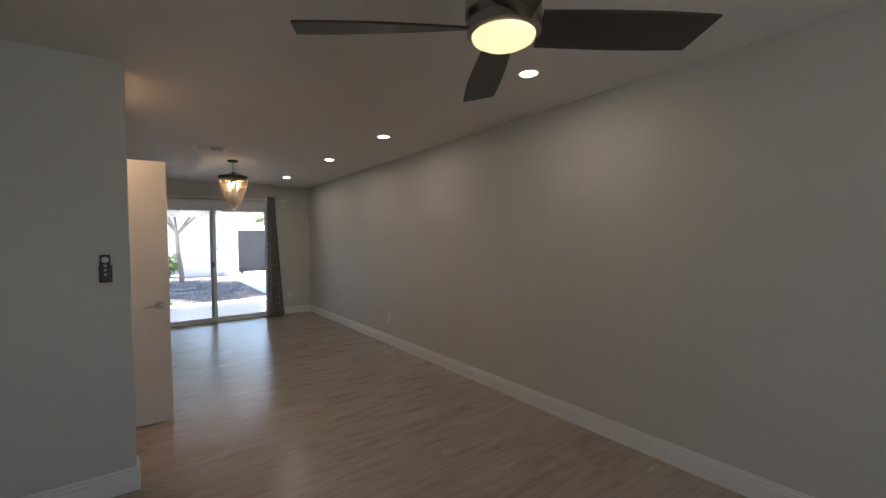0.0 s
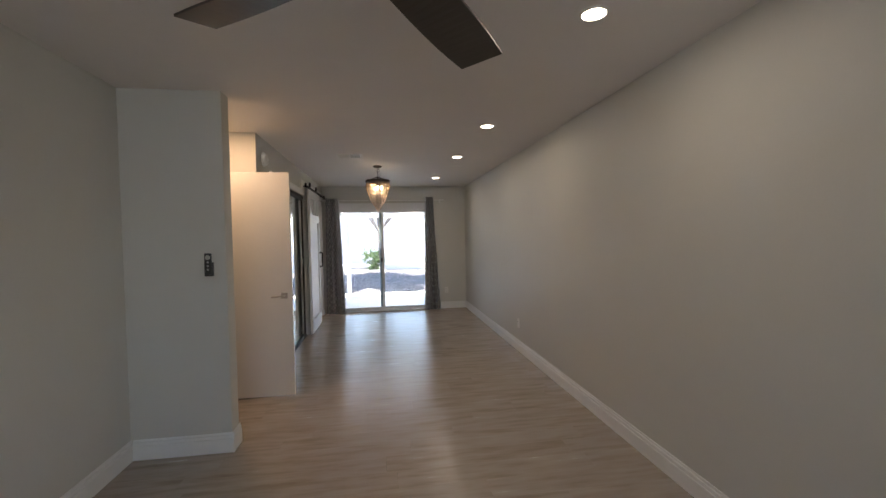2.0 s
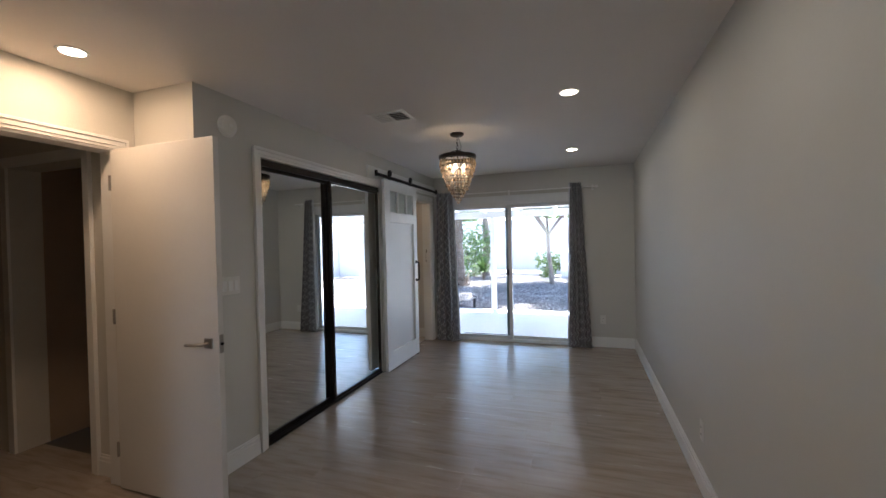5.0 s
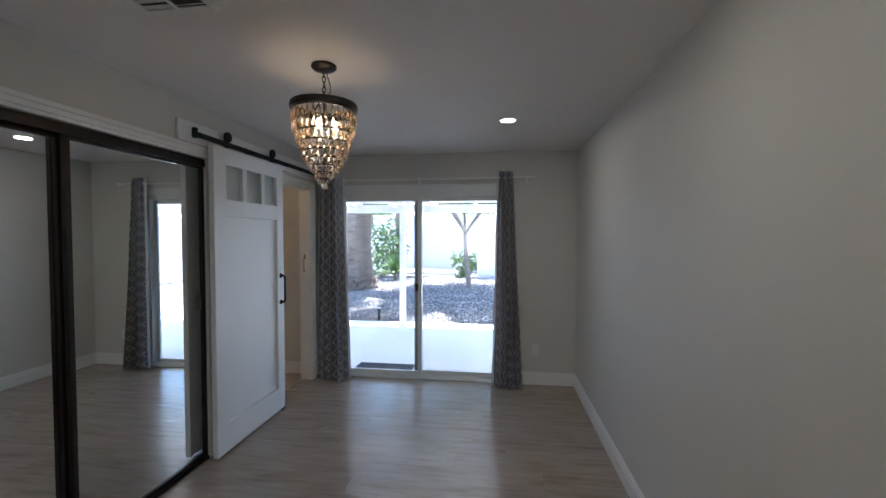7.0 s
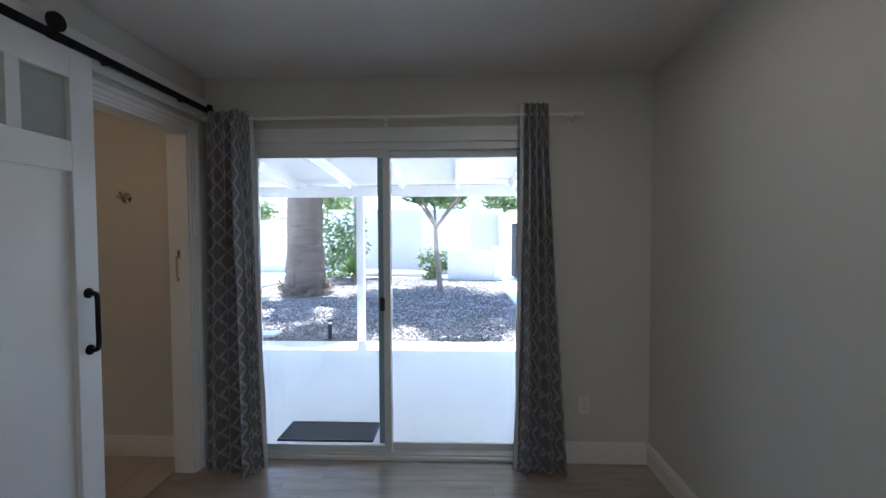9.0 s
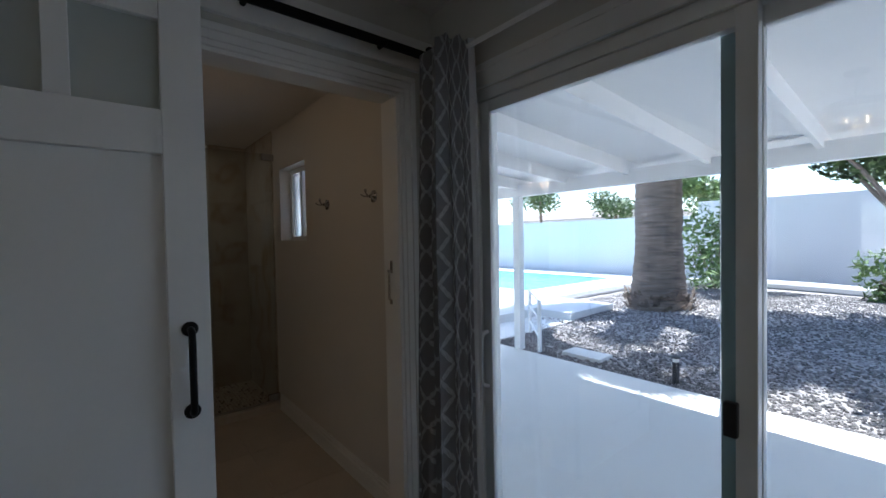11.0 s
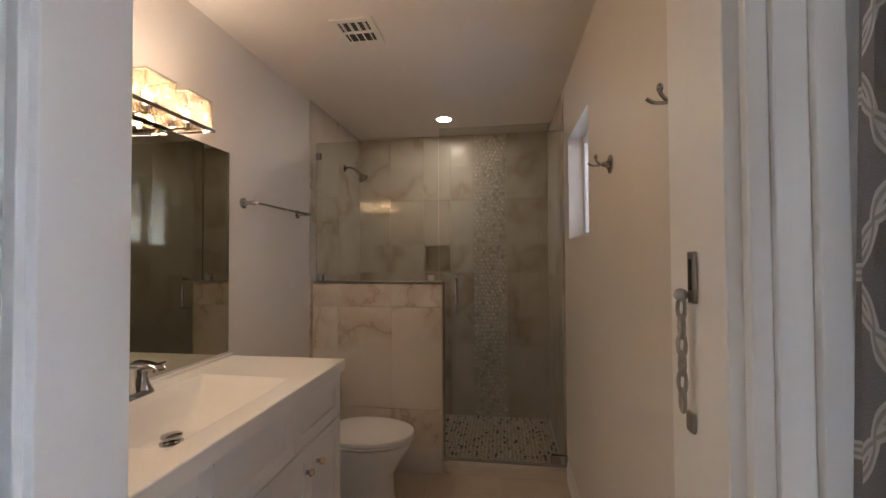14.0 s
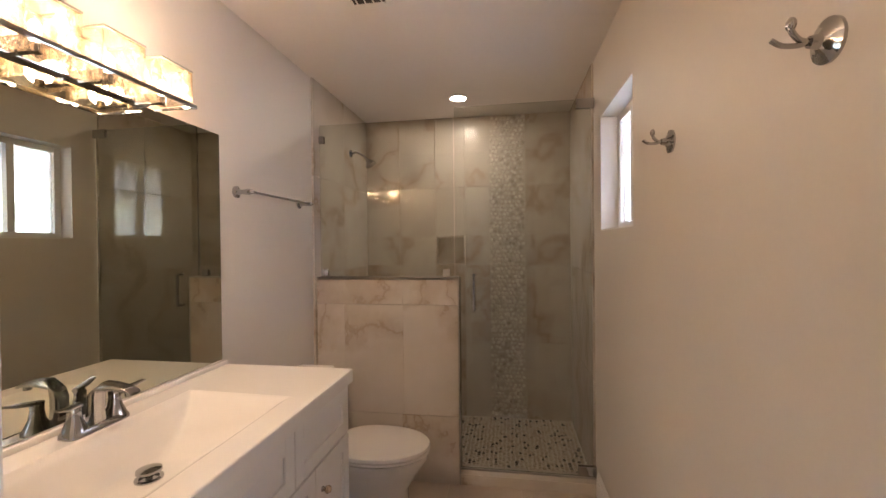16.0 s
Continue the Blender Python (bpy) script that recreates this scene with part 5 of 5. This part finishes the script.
for name, rows, label in (
        ("garden_wall", ((-18, -4.0, 22.5, 22.7, -0.1, 2.08),), "long white stucco garden wall behind the pool"),
        ("garden_wall", ((-4.0, 3.1, 22.3, 22.5, -0.1, 2.5),), "tall white stucco garden wall"),
        ("garden_wall", ((2.9, 3.1, 19.6, 22.3, -0.1, 2.2), (4.75, 9.0, 19.9, 20.1, -0.1, 2.2)), "white stucco wall beside the gate"),
        ("garden_wall", ((-18.2, -18.0, 5, 22.7, -0.1, 2.2),), "white side wall of the garden"),
        ("garden_wall", ((9.0, 9.2, 5, 22.7, -0.1, 2.2),), "white side wall of the garden")):
    structure(name, boxes(*rows, bevel=0.02), M_STUCCO, label, "wall")
structure("pool_step", boxes((-5.6, -3.75, 12.3, 13.5, -0.15, 0.10), (-4.6, -3.05, 13.5, 15.0, -0.15, 0.08), bevel=0.02), M_CONCRETE, "low pale concrete step beside the pool deck", "step")
rail = thing("garden_rail", (-2.35, 11.5, GZ), "short white metal rail with level bars beside the post", "railing")
for rx, ry in ((-2.20, 11.50), (-3.0, 12.3)):
    part("post", boxes((rx - 0.02, rx + 0.02, ry - 0.02, ry + 0.02, GZ - 0.02, 0.62), bevel=0.003), M_PATIOWHITE, rail)
for rz in (0.12, 0.36, 0.60):
    part("bar", rod(bmesh.new(), (-2.20, 11.50, rz), (-3.0, 12.3, rz), 0.014, seg=10), M_PATIOWHITE, rail, smooth=True)
structure("garden_wall", boxes((0.95, 1.25, 19.2, 19.5, -0.1, 1.0), (1.25, 2.45, 19.25, 19.45, -0.1, 0.92), (2.45, 2.75, 19.2, 19.5, -0.1, 1.0), (0.92, 1.28, 19.17, 19.53, 1.0, 1.05), (2.42, 2.78, 19.17, 19.53, 1.0, 1.05), bevel=0.01), M_STUCCO, "low white stucco wall with two capped piers", "wall")


def gate():
    root = thing("metal_gate", (3.9, 20.0, GZ), "dark metal garden gate with upright boards", "gate")
    part("gate_frame", boxes((3.14, 3.20, 19.97, 20.03, 0.02, 1.85), (4.66, 4.72, 19.97, 20.03, 0.02, 1.85), (3.20, 4.66, 19.97, 20.03, 1.78, 1.85), (3.20, 4.66, 19.97, 20.03, 0.02, 0.10), (3.20, 4.66, 19.97, 20.03, 0.92, 0.98)), M_GATE, root)
    for k in range(10):
        part("board", boxes((3.205 + 0.1455 * k, 3.205 + 0.1455 * k + 0.145, 19.985, 20.0 + 0.003 * (k % 2), 0.10, 1.78)), M_GATE, root)
    part("gate_post", boxes((3.10, 3.14, 19.94, 20.06, -0.15, 1.95)), M_GATE, root)
    part("wheel", rod(bmesh.new(), (3.3, 19.93, 0.03), (3.3, 19.97, 0.03), 0.08), M_GATE, root)


gate()


def patio_cover():
    root = thing("patio_cover", (0, 10, 0), "white painted wooden patio roof on posts", "patio cover", kind="structure")
    slope = lambda y: 2.40 - 0.075 * (y - YF - EXT)
    bm = boxes((-9, 6, -0.0, 3.35, -0.012, 0.012))
    bmesh.ops.transform(bm, matrix=pose(0, YF + EXT, 2.452, -math.degrees(math.atan(0.075))), verts=bm.verts)
    part("roof_deck", bm, M_PATIOWHITE, root)
    part("fascia_beam", boxes((-9, 6, 11.36, 11.46, 1.985, 2.135), bevel=0.004), M_PATIOWHITE, root)
    for k in range(-11, 8):
        x = 0.55 + 0.75 * k
        bm = boxes((x - 0.022, x + 0.022, 0, 3.30, -0.15, -0.012), bevel=0.002)
        bmesh.ops.transform(bm, matrix=pose(0, YF + EXT, 2.452, -math.degrees(math.atan(0.075))), verts=bm.verts)
        part("rafter", bm, M_PATIOWHITE, root)
    for x in (-5.1, -2.46, -0.06, 2.75, 5.3):
        part("post", boxes((x - 0.05, x + 0.05, 11.36, 11.46, GZ, 1.985), bevel=0.004), M_PATIOWHITE, root)


patio_cover()

plank = thing("doormat", (0.35, 8.74, GZ), "dark woven doormat outside the sliding door", "doormat")
part("mat", boxes((0.0, 0.68, 8.60, 8.87, GZ, GZ + 0.012), bevel=0.004), M_RUBBER, plank)
part("border", boxes((-0.012, 0.692, 8.588, 8.6, GZ, GZ + 0.015), (-0.012, 0.692, 8.87, 8.882, GZ, GZ + 0.015), (-0.012, 0.0, 8.6, 8.87, GZ, GZ + 0.015), (0.68, 0.692, 8.6, 8.87, GZ, GZ + 0.015), bevel=0.003), M_BLKPLASTIC, plank)


def path_light(x, y):
    root = thing("path_light", (x, y, GZ), "short dark garden path light with a flat cap", "path light")
    part("stake", rod(bmesh.new(), (x, y, GZ - 0.1), (x, y, 0.16), 0.032), M_GATE, root, smooth=True)
    part("lens", rod(bmesh.new(), (x, y, 0.16), (x, y, 0.20), 0.028), M_PLASTIC, root, smooth=True)
    part("cap", lathe(bmesh.new(), (x, y, 0.20), [(0.045, 0), (0.045, 0.012), (0.02, 0.022)], 18), M_GATE, root, smooth=True)


path_light(-0.56, 11.56)
tagged(part("stepping_stone", boxes((-1.95, -1.42, 11.62, 11.92, GZ - 0.03, GZ + 0.03), bevel=0.012), M_CONCRETE), "flat pale stepping stone in the gravel", "stone")


def leaves(bm, centre, radius, count, size, rng, squash=0.75, shell=0.45):
    for _ in range(count):
        d = Vector((rng.gauss(0, 1), rng.gauss(0, 1), rng.gauss(0, 1))).normalized()
        p = Vector(centre) + Vector((d.x, d.y, d.z * squash)) * radius * (shell + (1 - shell) * rng.random() ** 0.6)
        a = Vector((rng.gauss(0, 1), rng.gauss(0, 1), rng.gauss(0, 0.7))).normalized()
        b = a.cross(d + Vector((0.01, 0.02, 0.3))).normalized()
        s = size * rng.uniform(0.6, 1.3)
        q = [p - a * s, p + b * s * 0.38 + d * s * 0.12, p + a * s, p - b * s * 0.38 + d * s * 0.12]
        bm.faces.new([bm.verts.new(v) for v in q])


def shade_tree(x, y):
    rng = random.Random(5)
    root = thing("tree", (x, y, 0), "small garden tree with a forked pale trunk", "tree")
    trunk = bmesh.new()
    tube(trunk, [(x + 0.08, y, -0.1), (x + 0.04, y, 0.5), (x - 0.02, y, 1.1), (x - 0.04, y, 1.75)], lambda t: 0.085 - 0.03 * t, 12)
    part("trunk", trunk, M_TRUNK, root, smooth=True)
    crown = bmesh.new()
    for k in range(5):
        a = k * 1.3 + rng.uniform(0.0, 0.6)
        r = rng.uniform(0.9, 2.5)
        end = (x + r * math.cos(a), y + r * math.sin(a), rng.uniform(2.9, 4.0))
        midp = (x - 0.04 + 0.35 * r * math.cos(a), y + 0.35 * r * math.sin(a), rng.uniform(2.05, 2.6))
        part("limb", tube(bmesh.new(), [(x - 0.04, y, 1.62 + 0.03 * (k % 4)), midp, end], lambda t: 0.045 - 0.034 * t, 8), M_TRUNK, root, smooth=True)
        leaves(crown, (end[0], end[1], end[2] - 0.1), 0.95, 1100, 0.10, rng)
        leaves(crown, (end[0] * 0.55 + x * 0.45, end[1] * 0.55 + y * 0.45, end[2] + 0.35), 1.0, 900, 0.10, rng)
    leaves(crown, (x - 0.25, y, 2.6), 0.8, 900, 0.08, rng, 0.5)
    leaves(crown, (x + 0.6, y - 0.3, 2.75), 0.8, 900, 0.08, rng, 0.5)
    for k in range(16):
        ex, ey, ez = x + rng.uniform(-1.0, 1.9), y - rng.uniform(0.6, 3.3), rng.uniform(3.1, 4.3)
        part("limb", tube(bmesh.new(), [(x * 0.8 + ex * 0.2, y * 0.8 + ey * 0.2, 2.75 + 0.02 * k), (x * 0.5 + ex * 0.5, y * 0.5 + ey * 0.5, 3.0 + 0.02 * k), (ex, ey, ez)], lambda t: 0.03 - 0.022 * t, 6), M_TRUNK, root, smooth=True)
        leaves(crown, (ex, ey, ez), rng.uniform(0.6, 0.95), 650, 0.11, rng)
    part("crown", crown, M_LEAF, root)


shade_tree(0.76, 16.3)


def palm_trunk(x, y):
    root = thing("palm_tree", (x, y, 0), "fan palm with a thick grey-brown trunk and shaggy base", "tree")
    bm = bmesh.new()
    seg, prev = 28, None
    for j in range(128):
        z = -0.1 + j * 0.06
        t = max(0.0, z) / 5.3
        r = 0.43 - 0.05 * t + 0.15 * math.exp(-max(z, 0) / 0.45)
        r += 0.013 * (1 if j % 3 == 0 else -0.3)
        ring = [bm.verts.new((x + (r + 0.025 * noise.noise((3 * math.cos(6.283 * k / seg), 3 * math.sin(6.283 * k / seg), z * 2.5))) * math.cos(6.283 * k / seg),
                              y + (r + 0.025 * noise.noise((3 * math.cos(6.283 * k / seg), 3 * math.sin(6.283 * k / seg), z * 2.5))) * math.sin(6.283 * k / seg), z)) for k in range(seg)]
        if prev:
            for k in range(seg):
                bm.faces.new((prev[k], prev[(k + 1) % seg], ring[(k + 1) % seg], ring[k]))
        prev = ring
    part("trunk", bm, M_BARK, root, smooth=True)
    rng = random.Random(2)
    sk = bmesh.new()
    for k in range(130):
        a = rng.uniform(0, 6.283)
        r, z = 0.60 + rng.uniform(-0.03, 0.05), rng.uniform(0.0, 0.32)
        w, h = 0.05, rng.uniform(0.05, 0.12)
        c = Vector((x + r * math.cos(a), y + r * math.sin(a), z))
        t = Vector((-math.sin(a), math.cos(a), 0))
        o = Vector((math.cos(a), math.sin(a), 0))
        sk.faces.new([sk.verts.new(v) for v in (c - t * w, c + t * w, c + t * w * 0.4 + o * 0.05 + Vector((0, 0, h)), c - t * w * 0.4 + o * 0.05 + Vector((0, 0, h)))])
    part("bark_skirt", sk, M_BARK, root)
    for k in range(52):
        a, lift = k * 2.4, rng.uniform(-0.5, 1.1)
        reach = rng.uniform(1.1, 2.7)
        bm = bmesh.new()
        pts = [Vector((x + (0.2 + reach * q) * math.cos(a), y + (0.2 + reach * q) * math.sin(a), 7.45 + lift * q - 1.1 * q * q)) for q in (0.0, 0.33, 0.66, 1.0)]
        tube(bm, pts[:3], lambda t: 0.028 - 0.016 * t, 6)
        hub = pts[2]
        for b in range(26):
            w = -1.9 + 3.8 * b / 25
            d = Vector((math.cos(a + w), math.sin(a + w), -0.25 - 0.1 * rng.random())).normalized()
            side = Vector((-d.y, d.x, 0)).normalized() * 0.042
            tip = hub + d * rng.uniform(0.65, 0.95)
            mid = hub + d * 0.4
            bm.faces.new([bm.verts.new(v) for v in (hub, mid + side, tip, mid - side)])
        part("frond", bm, M_LEAF, root)


palm_trunk(-2.45, 15.65)


def shrub(x, y, z, r, count, label, size=0.08, squash=0.9, mat=None):
    rng = random.Random(int(100 * x + 7 * y))
    root = thing("shrub", (x, y, GZ), label, "shrub")
    st = bmesh.new()
    for k in range(6):
        a = k * 1.05
        tube(st, [(x, y, GZ), (x + 0.3 * r * math.cos(a), y + 0.3 * r * math.sin(a), z * 0.6), (x + 0.6 * r * math.cos(a), y + 0.6 * r * math.sin(a), z)], 0.015, 6)
    part("stems", st, M_BARK, root)
    bm = bmesh.new()
    for k in range(7):
        a = k * 0.9
        leaves(bm, (x + 0.45 * r * math.cos(a), y + 0.45 * r * math.sin(a), z + 0.75 * r * math.sin(k * 2.1)), rng.uniform(0.35, 0.75) * r, count // 7, size, rng, squash)
    part("foliage", bm, mat or M_BUSH, root)


shrub(-2.75, 19.8, 1.15, 0.95, 1300, "tall bright green leafy shrub by the wall", 0.10, 1.2)
shrub(0.50, 19.6, 0.42, 0.52, 700, "low loose green bush by the low wall", 0.09, 0.8)


def yucca(x, y, s):
    rng = random.Random(9)
    root = thing("yucca", (x, y, GZ), "spiky pale green yucca in the gravel", "plant")
    bm = bmesh.new()
    for k in range(70):
        a, e = rng.uniform(0, 6.283), rng.uniform(0.1, 1.4)
        d = Vector((math.cos(a) * math.cos(e), math.sin(a) * math.cos(e), math.sin(e)))
        b = Vector((0, 0, 1)).cross(d).normalized() * 0.035 * s
        c = Vector((x, y, 0.25 * s))
        tip = c + d * 0.75 * s - Vector((0, 0, 0.12 * s))
        m1 = c + d * 0.4 * s
        v = [bm.verts.new(q) for q in (c - b * 0.5, c + b * 0.5, m1 + b, tip, m1 - b)]
        bm.faces.new(v)
    part("leaves", bm, M_BUSH, root)
    part("stem", rod(bmesh.new(), (x, y, GZ - 0.05), (x, y, 0.3 * s), 0.07 * s), M_BARK, root)


yucca(-1.85, 17.9, 1.1)
slim = thing("tree", (-2.39, 20.6, GZ), "slim bare grey trunk beside the tall shrub", "tree")
part("trunk", tube(bmesh.new(), [(-2.39, 20.6, GZ - 0.05), (-2.37, 20.6, 1.6), (-2.41, 20.62, 3.2), (-2.38, 20.6, 4.6)], lambda t: 0.16 - 0.04 * t, 12), M_TRUNK, slim, smooth=True)
srng2 = random.Random(17)
slim_crown = bmesh.new()
for k in range(7):
    leaves(slim_crown, (-2.38 + srng2.uniform(-0.9, 0.9), 20.6 + srng2.uniform(-0.8, 0.8), 4.7 + srng2.uniform(-0.2, 0.9)), 0.7, 160, 0.12, srng2)
part("crown", slim_crown, M_LEAF, slim)

# beyond the wall
rng = random.Random(21)
for k, (x, y, h, r) in enumerate(((-13, 34, 3.2, 1.6), (-6.5, 30, 3.4, 1.3), (-9, 38, 3.8, 2.0), (0.5, 31, 3.3, 1.5), (3.6, 29, 3.2, 1.4), (6.5, 27, 3.4, 1.5), (-17, 31, 4.2, 1.8), (-21, 27, 3.6, 2.4), (9.5, 34, 4.0, 2.0))):
    root = thing("tree", (x, y, -0.1), "distant green tree beyond the garden wall", "tree", "far trees")
    part("trunk", tube(bmesh.new(), [(x, y, -0.2), (x + 0.1, y, h * 0.5), (x, y, h)], lambda t: 0.16 - 0.08 * t, 8), M_BARK, root)
    bm = bmesh.new()
    for j in range(8):
        leaves(bm, (x + rng.uniform(-r, r) * 0.7, y + rng.uniform(-r, r) * 0.7, h + rng.uniform(-0.4, 0.7) * r * 0.7), r * 0.6, 150, 0.16, rng)
    part("crown", bm, M_BUSH if k % 2 else M_LEAF, root)


def far_house(x0, x1, y0, y1, h, label):
    root = thing("house", ((x0 + x1) / 2, y0, 0), label, "house", "far houses")
    part("wall", boxes((x0, x1, y0, y1, -0.2, h)), M_STUCCO, root)
    bm = bmesh.new()
    o, ym = 0.5, (y0 + y1) / 2
    v = [bm.verts.new(p) for p in ((x0 - o, y0 - o, h), (x1 + o, y0 - o, h), (x1 + o, y1 + o, h), (x0 - o, y1 + o, h), (x0 + 1.5, ym, h + 0.9), (x1 - 1.5, ym, h + 0.9))]
    for f in ((0, 1, 5, 4), (1, 2, 5), (2, 3, 4, 5), (3, 0, 4), (3, 2, 1, 0)):
        bm.faces.new([v[i] for i in f])
    part("roof", bm, M_ROOFTILE, root)


far_house(-26, -12, 38, 48, 2.9, "distant low house with a grey roof beyond the wall")


# ---- floor planks, tiles and pebbles ----
def pieces(parent, name, rows, material, bevel=0.0012):
    """Rows of boxes as separate pieces that share meshes of the same size."""
    cache = {}
    for x0, x1, y0, y1, z0, z1 in rows:
        key = (round(x1 - x0, 3), round(y1 - y0, 3), round(z1 - z0, 4))
        if key not in cache:
            cache[key] = mesh_of(name, boxes((-key[0] / 2, key[0] / 2, -key[1] / 2, key[1] / 2, -key[2] / 2, key[2] / 2)), material)
        ob = new(name, cache[key])
        ob.parent = parent
        ob.location = ((x0 + x1) / 2, (y0 + y1) / 2, (z0 + z1) / 2)


PLANK = 0.18
floor = structure("floor", boxes((XLN, XR, YB, YF + 0.012, -0.013, -0.0085), (-2.78, XLN, 3.08, 4.32, -0.013, -0.0085)), M_DARK, "greige wood-look vinyl plank floor", "floor")
rng = random.Random(4)
rows = []
y = YB
j = 0
while y < YF:
    y1 = min(y + PLANK - 0.0009, YF + 0.012)
    spans = [(XLN, XR)]
    if y > 4.20:
        spans = [(XL - (0.12 if OP0 - 0.1 < y < OP1 else 0.0), XR)]
    elif y > 3.1:
        spans = [(-2.78, XR)]
    x = spans[0][0] - rng.uniform(0.1, 1.1)
    while x < XR:
        a, b = max(x, spans[0][0]), min(x + 1.22 - 0.0009, XR)
        if b - a > 0.02:
            rows.append((a, b, y, y1, -0.008, 0.0))
        x += 1.22
    y += PLANK
pieces(floor, "plank", rows, M_FLOOR)

fb = bpy.data.objects["floor_bath"]
rows = []
for i in range(4):
    for k in range(4):
        x0, y0 = HWX + 0.61 * i, BY + 0.41 * k
        x1, y1 = min(x0 + 0.607, XL - 0.13), min(y0 + 0.407, YF)
        if x1 - x0 > 0.03 and y1 - y0 > 0.03:
            rows.append((x0 + 0.002, x1, y0 + 0.002, y1, -0.006, 0.0))
pieces(fb, "tile", rows, M_BATHTILE)

# half wall: large tiles with two short ones
rows = []
for z0, z1, cuts in ((0.0, 0.39, (6.63, 7.17, 7.51)), (0.392, 1.04, (6.63, 6.815, 7.18, 7.51)), (1.042, 1.20, (6.63, 7.177, 7.51))):
    for a, b in zip(cuts, cuts[1:]):
        rows.append((HWX - 0.012, HWX, a + 0.0005, b - 0.0005, z0 + 0.0005, z1 - 0.0005))
rows += [(HWX - 0.115, HWX - 0.013, HWY - 0.012, HWY, 0.06, HWZ - 0.013), (HWX - 0.127, HWX, BY, HWY, HWZ - 0.012, HWZ)]
rows += [(HWX - 0.127, HWX - 0.115, BY + 0.6 * k + 0.001, min(BY + 0.6 * k + 0.599, HWY), 0.02, HWZ - 0.013) for k in range(2)]
pieces(hw, "tile", rows, M_MARBLE)

# shower walls: tall tiles, the niche and the pebble strip left open
ST0, ST1 = 7.654, 7.935
rows = []
ys = (BY, 6.92, 7.215, 7.455, ST0, ST1, YF)
zs = (0.0, 0.62, 1.229, 1.465, 1.85, BATH_CEIL)
for a, b in zip(ys, ys[1:]):
    if (a, b) == (ST0, ST1):
        continue
    for z0, z1 in zip(zs, zs[1:]):
        if a == 7.215 and z0 == 1.229:
            continue
        rows.append((BX - 0.012, BX, a + 0.001, b - 0.001, z0 + 0.001, z1 - 0.001))
for k in range(2):
    for z0, z1 in ((0.02, 0.62), (0.62, 1.22), (1.22, 1.82), (1.82, BATH_CEIL)):
        x0 = BX + 0.475 * k
        rows.append((x0 + 0.001, x0 + 0.474, BY, BY + 0.011, z0 + 0.001, z1 - 0.001))
        rows.append((x0 + 0.001, min(x0 + 0.474, HWX - 0.08), YF - 0.011, YF, z0 + 0.001, z1 - 0.001))
pieces(sh, "tile", rows, M_MARBLE)


def pebbles(x0, x1, y0, y1, step, size, at, rng, flat):
    verts, faces = [], []
    nx, ny = int((x1 - x0) / step), int((y1 - y0) / step)
    for j in range(ny):
        for i in range(nx):
            cx = x0 + (i + 0.5 + 0.5 * (j % 2) - 0.25 + rng.uniform(-0.18, 0.18)) * step
            cy = y0 + (j + 0.5 + rng.uniform(-0.18, 0.18)) * step
            r, e, a0 = size * rng.uniform(0.72, 1.1), rng.uniform(0.65, 1.0), rng.uniform(0, 3.14)
            base = len(verts)
            for rr, h in ((1.0, 0.0), (0.72, flat)):
                for k in range(7):
                    a = 6.2832 * k / 7
                    u, v = r * rr * math.cos(a), r * rr * e * math.sin(a)
                    verts.append(at(cx + u * math.cos(a0) - v * math.sin(a0), cy + u * math.sin(a0) + v * math.cos(a0), h))
            faces += [(base + k, base + (k + 1) % 7, base + 7 + (k + 1) % 7, base + 7 + k) for k in range(7)]
            faces.append(tuple(base + 7 + k for k in range(7)))
    data = bpy.data.meshes.new("pebbles")
    data.from_pydata(verts, [], faces)
    return data


rng = random.Random(12)
data = pebbles(BX + 0.01, HWX - 0.13, BY + 0.01, YF - 0.012, 0.027, 0.0132, lambda u, v, h: (u, v, 0.018 + h), rng, 0.006)
data.materials.append(M_PEBBLE)
tagged(new("pebble_mosaic", data), "cream and black pebble mosaic shower floor", "pebbles", kind="stuff")
data = pebbles(ST0, ST1, 0.03, BATH_CEIL, 0.033, 0.0165, lambda u, v, h: (BX - 0.012 + h, u, v), rng, 0.012)
data.materials.append(M_PEBBLE2)
tagged(new("pebble_strip", data), "upright strip of pale pebbles on the shower wall", "pebbles", kind="stuff")
